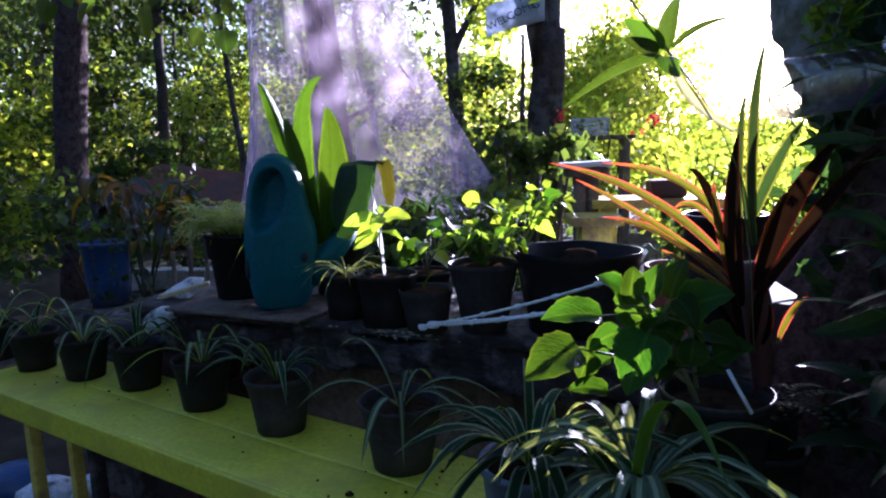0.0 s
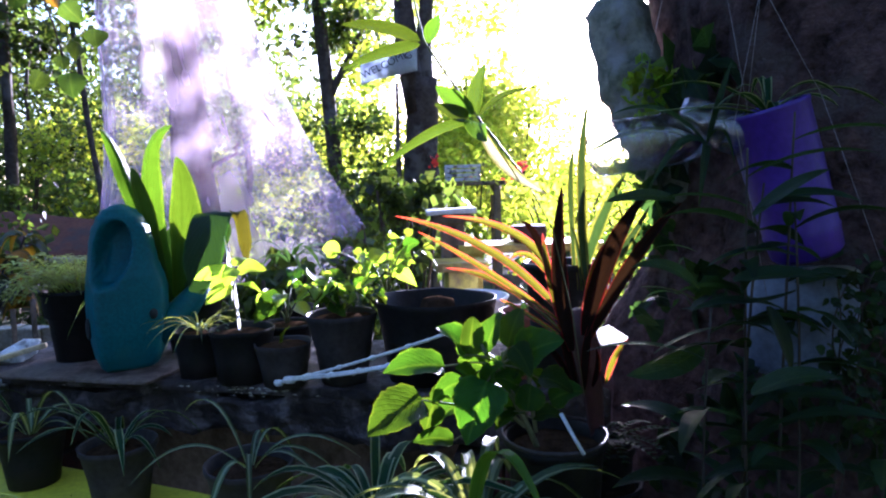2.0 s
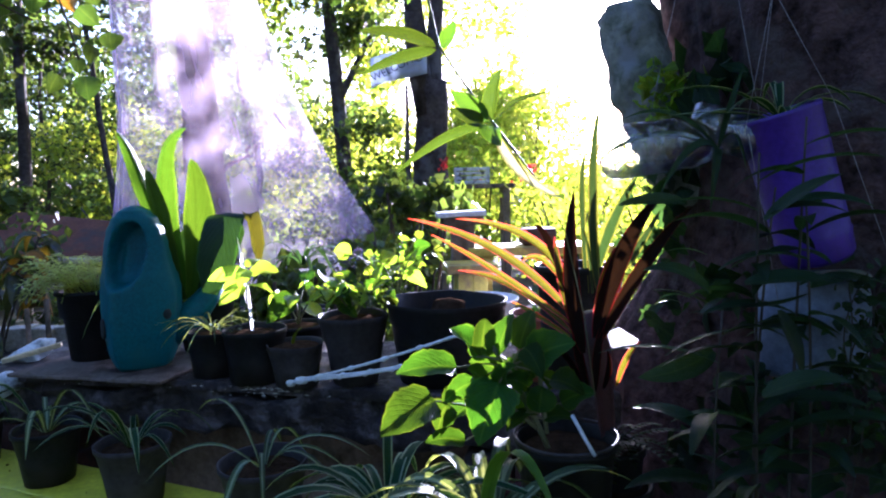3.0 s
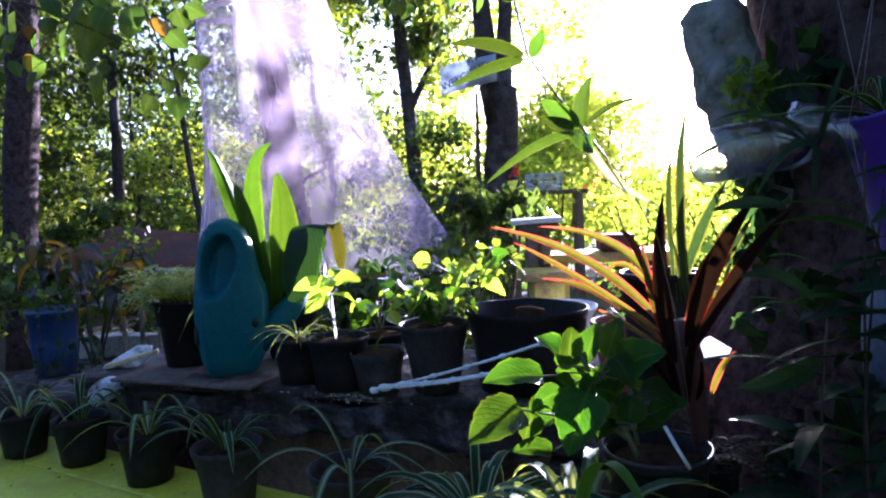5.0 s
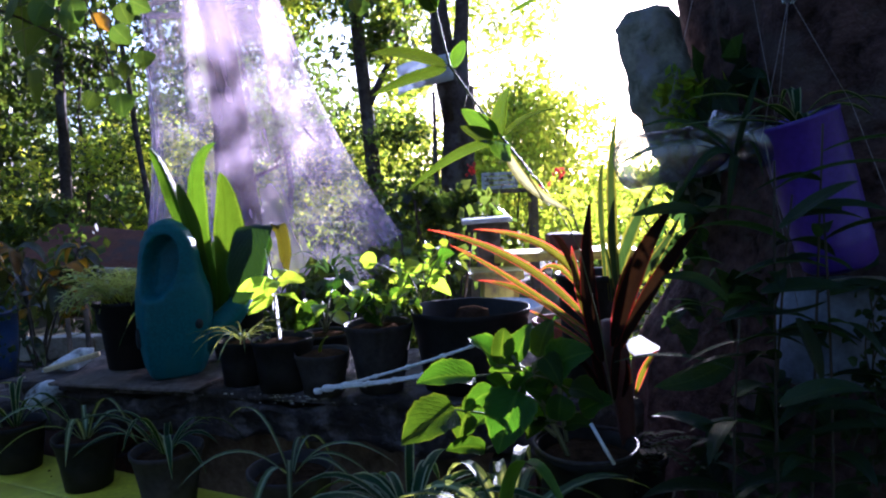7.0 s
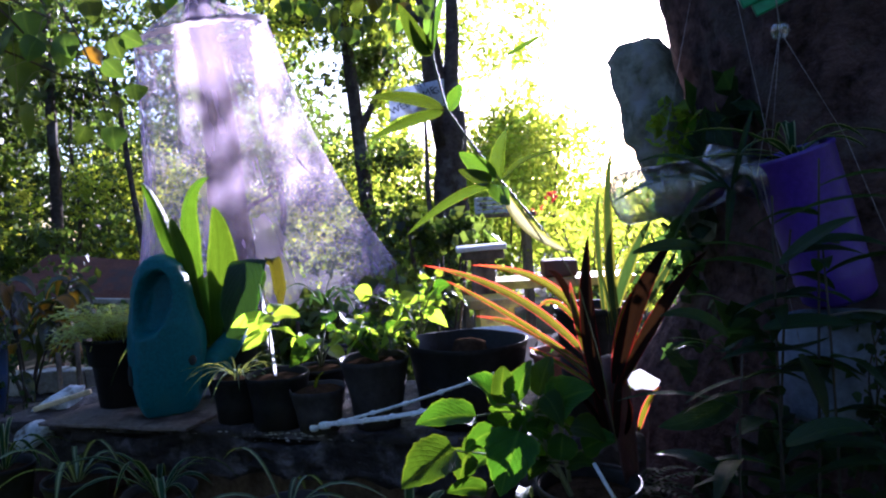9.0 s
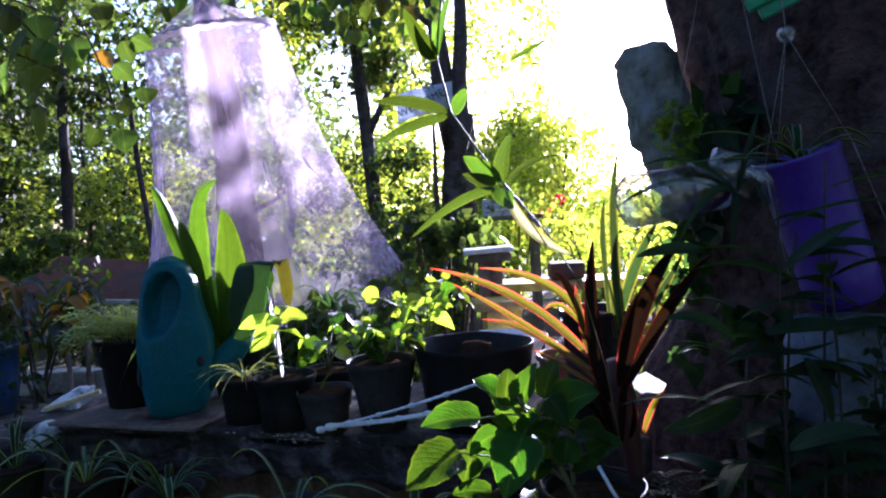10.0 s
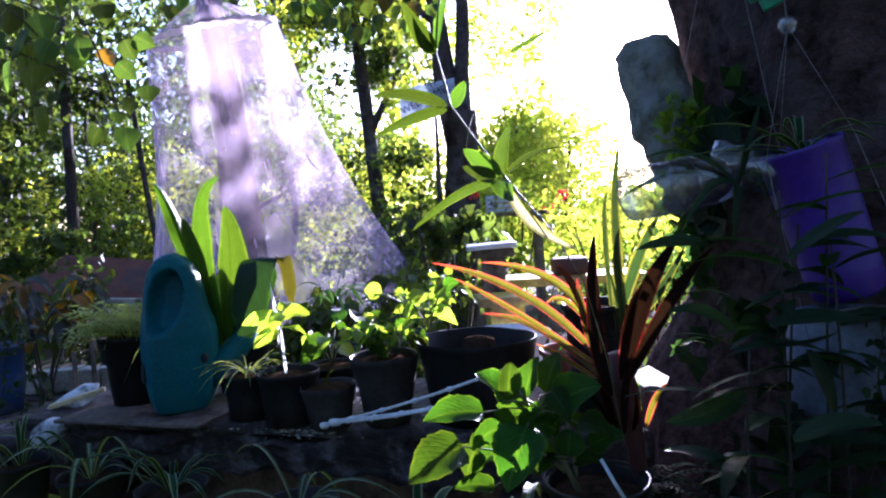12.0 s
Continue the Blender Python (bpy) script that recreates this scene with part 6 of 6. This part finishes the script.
lit_heart_leaves()
heart_branch("leafy branch with large hanging heart-shaped leaves", (-2.4, 2.5, 2.15), (-1.7, 2.3, 2.20), (-1.02, 2.2, 1.80), 52, 0.095, 0.50, 61, ("heart",))
heart_branch("low leafy branch with dark heart-shaped leaves", (-2.1, 2.1, 1.95), (-1.5, 2.2, 1.90), (-1.0, 2.2, 1.62), 34, 0.062, 0.26, 62, ("heart", "heart", "heart", "croton"))
heart_branch("high branch with green and yellowing leaves", (-1.3, 4.9, 3.15), (-0.6, 5.0, 3.10), (0.05, 5.0, 2.80), 90, 0.12, 0.60, 63, ("heart", "heart", "heart", "bush", "heart", "yellowing"))
heart_branch("high shaded branch with broad leaves", (-1.6, 4.4, 2.95), (-0.8, 4.3, 3.0), (-0.25, 4.3, 2.75), 80, 0.12, 0.60, 64, ("heart", "heart", "bush"))


# ---- background garden ----
def sign():
    t = thing("sign", "white hand-lettered welcome sign tied to the tree", "sign", (0.0, 6.03, 2.16))
    vs, us, fs = [], [], []
    for i in range(13):
        for j in range(5):
            u, v = i / 12, j / 4
            vs.append(Vector((-0.268 + 0.50 * u, -0.015 * math.sin(3 * u * math.pi), (v - 0.5) * (0.255 - 0.02 * u) + 0.12 * u - 0.055 + 0.012 * math.sin(u * 5))))
            us.append((u, v))
    for i in range(12):
        for j in range(4):
            k = i * 5 + j
            fs.append((k, k + 5, k + 6, k + 1))
    cloth = part("cloth", (vs, fs, us), M["sign"], t)
    mod = cloth.modifiers.new("thickness", "SOLIDIFY")
    mod.thickness = 0.003
    for word, x, z, size in (("WELCOME", -0.245, -0.135, 0.092), ("MY", -0.02, 0.07, 0.085), ("G", 0.14, 0.02, 0.085)):
        cu = bpy.data.curves.new("lettering", "FONT")
        cu.body, cu.size, cu.extrude = word, size, 0.0015
        ob = new("lettering", cu)
        ob.data.materials.append(M["ink"])
        ob.parent = t
        ob.matrix_basis = Matrix.Translation((x, -0.045, z)) @ Euler((radians(90), radians(-24), 0)).to_matrix().to_4x4()
    part("cord", tube([(-0.26, 0, 0.10), (-0.2, 0.05, 0.4)], 0.003, 5), M["string"], t)


sign()


def plank_bench(label, place, turn, length, depth, height, mat):
    t = thing("garden_bench", label, "bench", place, turn=turn)
    n = 3
    for k in range(n):
        part("plank", moved(block((length, depth / n - 0.008, 0.03), 0.003, 0.002, k, 4), Matrix.Translation((0, (k - 1) * depth / n, height - 0.015))), M[mat], t)
    for sx in (-1, 1):
        for sy in (-1, 1):
            part("leg", moved(block((0.05, 0.05, height - 0.03), 0.003), Matrix.Translation((sx * (length / 2 - 0.06), sy * (depth / 2 - 0.04), (height - 0.03) / 2))), M[mat], t)
    return t


plank_bench("worn yellow plank bench among the plants", (0.60, 2.52, 0), -2, 0.52, 0.22, 0.855, "yellow_old")
plank_bench("short worn yellow plank stand with a sawn end", (0.335, 2.34, 0), 4, 0.17, 0.18, 0.815, "yellow_old")
plank_bench("narrow old stand with a white top", (0.320, 2.50, 0), 2, 0.15, 0.14, 0.968, "wood_old")
solid("white_box", moved(block((0.180, 0.16, 0.018), 0.004, 0.003, 2, 4), Matrix.Translation((0.315, 2.50, 0.978)) @ Euler((0, radians(-2), 0)).to_matrix().to_4x4()), M["white_plastic"], "flat white foam board on the narrow stand", "board")
solid("brown_box", moved(block((0.12, 0.12, 0.06), 0.008, 0.004, 4, 4), Matrix.Translation((0.60, 2.52, 0.886))), M["rust"], "brown wooden box on the yellow bench", "box")
t = thing("white_basin", "shallow white basin on the ground behind the bucket", "basin", (0.33, 2.02, 0.0))
part("basin", turned([(0, 0.001), (0.10, 0.0), (0.105, 0.70), (0.125, 0.735), (0.130, 0.745), (0.122, 0.747), (0.10, 0.71), (0, 0.70)], 26, 0.03, 2.0), M["white_plastic"], t)
plank_bench("grey timber bench far behind the net", (-0.2, 7.0, 0), 3, 1.1, 0.3, 1.12, "wood_old")
t = thing("white_crate", "small white slatted crate on a stand", "crate", (0.545, 5.2, 1.10))
for k in range(4):
    part("slat", moved(block((0.27, 0.012, 0.026), 0.002, 0.001, k, 1), Matrix.Translation((0, -0.075, 0.018 + 0.033 * k))), M["white_stone"], t)
for sx in (-0.125, 0.125):
    part("side", moved(block((0.014, 0.16, 0.130), 0.002), Matrix.Translation((sx, 0.008, 0.066))), M["white_stone"], t)
plank_bench("narrow grey stand under a white crate", (0.56, 5.2, 0), 0, 0.6, 0.3, 1.10, "wood_old")


def low_shrub(label, x, y, z, r, n, size, mat, seed):
    t = thing("shrub", label, "shrub", (x, y, 0))
    for k in range(5):
        a = k * 1.26
        part("stem", tube(along((0, 0, 0), (0.1 * math.cos(a), 0.1 * math.sin(a), z * 0.5), (r * 0.7 * math.cos(a), r * 0.7 * math.sin(a), z), 6), 0.007, 5), M["bark_far"], t)
    rr = random.Random(seed)
    cs = [(rr.uniform(-r, r), rr.uniform(-r, r), z * rr.uniform(0.45, 1.05)) for _ in range(10)]
    leaf_cloud("foliage", cs, np.array([r * 0.5] * 10), n, size, M[mat], t, seed)


low_shrub("dense dark green shrub beside the net", 0.10, 2.75, 0.92, 0.24, 900, 0.05, "wood_leaf", 71)
# Added in the sun's path so that the net's lower part falls in shade.
low_shrub("thick dark shrub standing behind the net", 0.12, 3.50, 1.06, 0.22, 1300, 0.05, "wood_leaf", 86)
low_shrub("dark leafy shrub under the twin tree", -0.05, 5.2, 1.0, 0.42, 1200, 0.06, "wood_leaf", 72)
low_shrub("sunlit shrub with many small leaves", 0.65, 5.6, 1.25, 0.35, 900, 0.05, "bush", 73)
low_shrub("feathery sunlit shrub beside the path", 1.3, 5.2, 0.98, 0.45, 1100, 0.055, "bush", 74)
low_shrub("feathery green shrub behind the trunk", 1.8, 4.6, 0.9, 0.5, 1200, 0.05, "bush", 75)
low_shrub("leafy green shrub by the yellow bench", 1.25, 3.7, 0.68, 0.35, 900, 0.05, "wood_leaf", 76)
low_shrub("dark shrub behind the rusty sheet", -2.4, 6.0, 1.0, 0.6, 1500, 0.06, "wood_leaf", 77)
low_shrub("shaded shrub under the rusty sheet", -1.9, 4.5, 0.45, 0.4, 900, 0.05, "wood_leaf", 78)
low_shrub("dark leafy shrub beside the upright trunk", -2.9, 4.2, 0.8, 0.45, 1100, 0.06, "wood_leaf", 80)
# The next two were added to keep low sun off the ledge and plywood.
low_shrub("low dark shrub behind the potted plants", -0.15, 2.25, 0.76, 0.26, 1500, 0.045, "wood_leaf", 83)
low_shrub("low leafy shrub behind the watering can", -0.33, 2.25, 0.80, 0.22, 1700, 0.045, "wood_leaf", 85)
low_shrub("low leafy shrub behind the bucket", 0.55, 2.1, 0.62, 0.24, 700, 0.045, "wood_leaf", 84)
flowers = [(0.33, 5.5, 1.28), (0.62, 5.4, 1.15), (0.9, 5.3, 1.1), (1.0, 5.2, 1.22)]
tagged(leaf_cloud("flowers", flowers, np.array([0.06] * 4), 60, 0.04, M["petal"], None, 81), "small red and pink flowers on the shrubs", "flowers", kind="stuff")


def rusty_shed():
    t = thing("lean_to", "low lean-to with a rusty brown sheet roof", "shed", (-2.6, 5.1, 0))
    part("roof_sheet", moved(block((0.95, 0.65, 0.012), 0.003, 0.006, 3, 6), Matrix.Translation((0, 0, 0.80)) @ Euler((radians(22), radians(7), 0)).to_matrix().to_4x4()), M["rust"], t)
    part("rail", moved(block((1.0, 0.05, 0.035), 0.004), Matrix.Translation((0.05, -0.34, 0.66)) @ Euler((0, radians(4), 0)).to_matrix().to_4x4()), M["block"], t)
    for x, y, h in ((-0.42, -0.3, 0.68), (0.40, -0.3, 0.62), (-0.42, 0.28, 0.9), (0.40, 0.28, 0.84)):
        part("post", limb((x, y, -0.02), (x, y, h), 0.03, 0.027, 3, 0.01, 5), M["wood_old"], t)


rusty_shed()


def blue_bucket():
    t = thing("bucket", "scuffed blue plastic bucket on a stone block", "bucket", (-1.70, 2.68, 0.42))
    prof = [(0, 0.001), (0.085, 0.0), (0.10, 0.13), (0.108, 0.26), (0.115, 0.262), (0.115, 0.275), (0.108, 0.276), (0.10, 0.25), (0.092, 0.1)]
    prof = [(0.88 * q, z) for q, z in prof]
    part("body", turned(prof, 28, 0.02, 2.0), M["blue"], t)
    part("soil", turned([(0, 0.25), (0.088, 0.245)], 18, 0.1), M["soil"], t)
    cs = [(0.08 * math.cos(k), 0.08 * math.sin(k), 0.30 + 0.02 * (k % 3)) for k in range(7)]
    leaf_cloud("foliage", cs, np.array([0.07] * 7), 80, 0.04, M["heart"], t, 82)


blue_bucket()
solid("stone_block", moved(block((0.36, 0.30, 0.42), 0.015, 0.01, 3, 5), Matrix.Translation((-1.70, 2.68, 0.208))), M["beam"], "dark stone block under the blue bucket", "stone")
for k in range(5):
    solid("garden_block", moved(block((0.115, 0.10, 0.11), 0.008, 0.006, k, 3), Matrix.Translation((-2.0 + 0.118 * k, 3.25 - 0.02 * (k % 2), 0.415)) @ Matrix.Rotation(radians(-4 + 3 * (k % 3)), 4, "Z")), M["block"],
          "pale concrete block in a low row", "block", "row of blocks")
solid("block_plinth", moved(block((0.75, 0.22, 0.36), 0.01, 0.01, 5, 5), Matrix.Translation((-1.76, 3.25, 0.178))), M["beam"], "dark low timber plinth under the blocks", "plinth")
for k in range(5):
    x = -1.50 + 0.055 * k
    solid("fence_slat", limb((x, 2.85 + 0.05 * k, -0.02), (x + 0.01, 2.85 + 0.05 * k, 0.62 + 0.03 * (k % 3)), 0.013, 0.010, 3, 0.004, k + 3, 6), M["wood_old"], "thin pale bamboo stake in a low fence", "stake", "bamboo stakes")


def glossy_croton():
    """A tall potted plant whose dark leathery leaves hang over, some turned yellow."""
    o = Vector((-1.72, 2.98, 0))
    t = thing("potted_croton", "croton with dark drooping glossy leaves and yellow ones", "potted plant", o)
    pot_parts(t, 0.12, 0.09, 0.34, M["black_pot"], 0.006, 0.92, 0.03, 31.0)
    r = random.Random(38)
    for k in range(7):
        a = 0.9 * k + 0.3
        top = Vector((0.04 + 0.22 * math.cos(a), 0.10 * math.sin(a) - 0.06, r.uniform(0.82, 0.97)))
        part("stem", tube(along((0, 0, 0.30), (0.05 * math.cos(a), 0.05 * math.sin(a), 0.55), top, 7), 0.005, 6), M["dark_stem"], t)
        for n in range(13):
            az = r.uniform(0, 2 * math.pi)
            d = Vector((math.cos(az), 0.7 * math.sin(az), 0))
            q = top + Vector((0, 0, -0.035 * n * r.random()))
            ln = r.uniform(0.10, 0.17)
            part("leaf", blade(q, q + d * ln * 0.6 + Vector((0, 0, 0.03)), q + d * ln * 0.85 + Vector((0, 0, -ln * r.uniform(0.4, 0.9))), ln * r.uniform(0.34, 0.48), "lance", 0.5, r.uniform(-0.4, 0.4), 10),
                 M["croton"] if (n + k) % 3 == 0 else M["leather"], t)


glossy_croton()


def sacks_below():
    r = random.Random(3)
    for k, (x, y) in enumerate(((-1.27, 1.72), (-1.03, 1.62), (-1.13, 1.74), (-1.44, 1.80), (-0.98, 1.50))):
        prof = [(0, 0), (0.07, 0.0), (0.085, 0.04), (0.07, 0.10), (0.03, 0.13), (0, 0.135)]
        solid("plastic_sack", moved(turned(prof, 16, 0.35, k * 2.3, 1.2, 0.9), Matrix.Translation((x, y, 0.0))), M["white_stone"] if k % 2 == 0 else (M["terracotta"] if k == 1 else M["blue"]),
              ("crumpled white plastic sack under the bench", "reddish clay lump under the bench", "crumpled white plastic sack under the bench", "crumpled blue plastic sack under the bench", "crumpled white plastic sack under the bench")[k], "sack", "sacks under the bench")


sacks_below()


def trailing_vines():
    r = random.Random(52)
    for x0, z0, x1, z1 in ((-1.592, 0.80, -1.62, 0.43), (-1.432, 0.79, -1.465, 0.45), (-1.39, 0.74, -1.398, 0.43), (-1.506, 0.74, -1.55, 0.50)):
        t = thing("trailing_vine", "thin trailing vine with small round green leaves", "vine", (x0, 2.45, z0), "trailing vines")
        run = along((0, 0, 0), (0.03, -0.02, (z1 - z0) / 2), (x1 - x0, 0, z1 - z0), 12)
        part("runner", tube(run, 0.0022, 5), M["dark_stem"], t)
        part("hook", tube([(0, 0, 0), (0.01, 0.12, 0.10), (0.0, 0.24, 0.02)], 0.002, 5), M["dark_stem"], t)
        for k in range(15):
            q = run[r.randrange(12)] + Vector((r.uniform(-0.02, 0.02), r.uniform(-0.02, 0.02), r.uniform(-0.03, 0.0)))
            d = Vector((r.uniform(-1, 1), r.uniform(-0.5, 0.5), r.uniform(-1, 0.3))).normalized() * r.uniform(0.015, 0.030)
            part("leaf", blade(q, q + d * 0.5, q + d, d.length * 0.8, "ovate", 0.3, r.uniform(-0.8, 0.8), 4, (0, -1, 0.3)), M["dark_leaf"], t)


trailing_vines()


def root_fern():
    o = Vector((0.455, 1.02, BENCH_Z))
    t = thing("potted_fern", "small dark fern in a black pot at the trunk's root", "potted plant", o)
    pot_parts(t, 0.045, 0.036, 0.17, M["black_pot"], 0.003, 0.92, 0.03, 41.0)
    r = random.Random(17)
    for k in range(13):
        az = 0.48 * k + 3.0
        d = Vector((math.cos(az), math.sin(az) * 0.7 - 0.25, 0))
        a = Vector((0, 0, 0.16))
        ln = r.uniform(0.07, 0.12)
        c, b = a + d * ln * 0.5 + Vector((0, 0, 0.05)), a + d * ln + Vector((0, 0, r.uniform(-0.02, 0.03)))
        shapes = [tube(along(a, c, b, 5), 0.0010, 4)]
        for q in range(3, 14):
            for sd in (-1, 1):
                p = bez(a, c, b, q / 14)
                w = 0.026 * (1 - q / 17)
                side = Vector((-d.y, d.x, -0.15)) * sd
                shapes.append(blade(p, p + side * w * 0.5, p + side * w + d * 0.008, 0.006, "lance", 0.1, 0, 3))
        part("frond", joined(*shapes), M["dark_leaf"], t)


root_fern()


def soil_crumbs():
    """Bits of spilt earth on the bench."""
    r = random.Random(9)
    shapes = []
    for k in range(70):
        along_it = r.gauss(-0.52, 0.05) if k % 4 == 0 else r.uniform(-1.7, 0.3)
        q = bench_at(along_it, r.uniform(0.84, 1.05), BENCH_Z + 0.001)
        g = 0.0055 if k == 0 else r.uniform(0.0008, 0.0030)
        shapes.append(moved(turned([(0, -0.3), (0.9, -0.2), (1.0, 0.3), (0.5, 0.9), (0, 1.0)], 7, 0.5, k * 1.3, 1.3, 0.9), Matrix.Translation(q) @ Matrix.Rotation(k, 4, "Z") @ Matrix.Scale(g, 4)))
    solid("soil_crumbs", joined(*shapes), M["soil"], "dark crumbs of spilt earth on the bench", "crumbs", kind="stuff")


soil_crumbs()
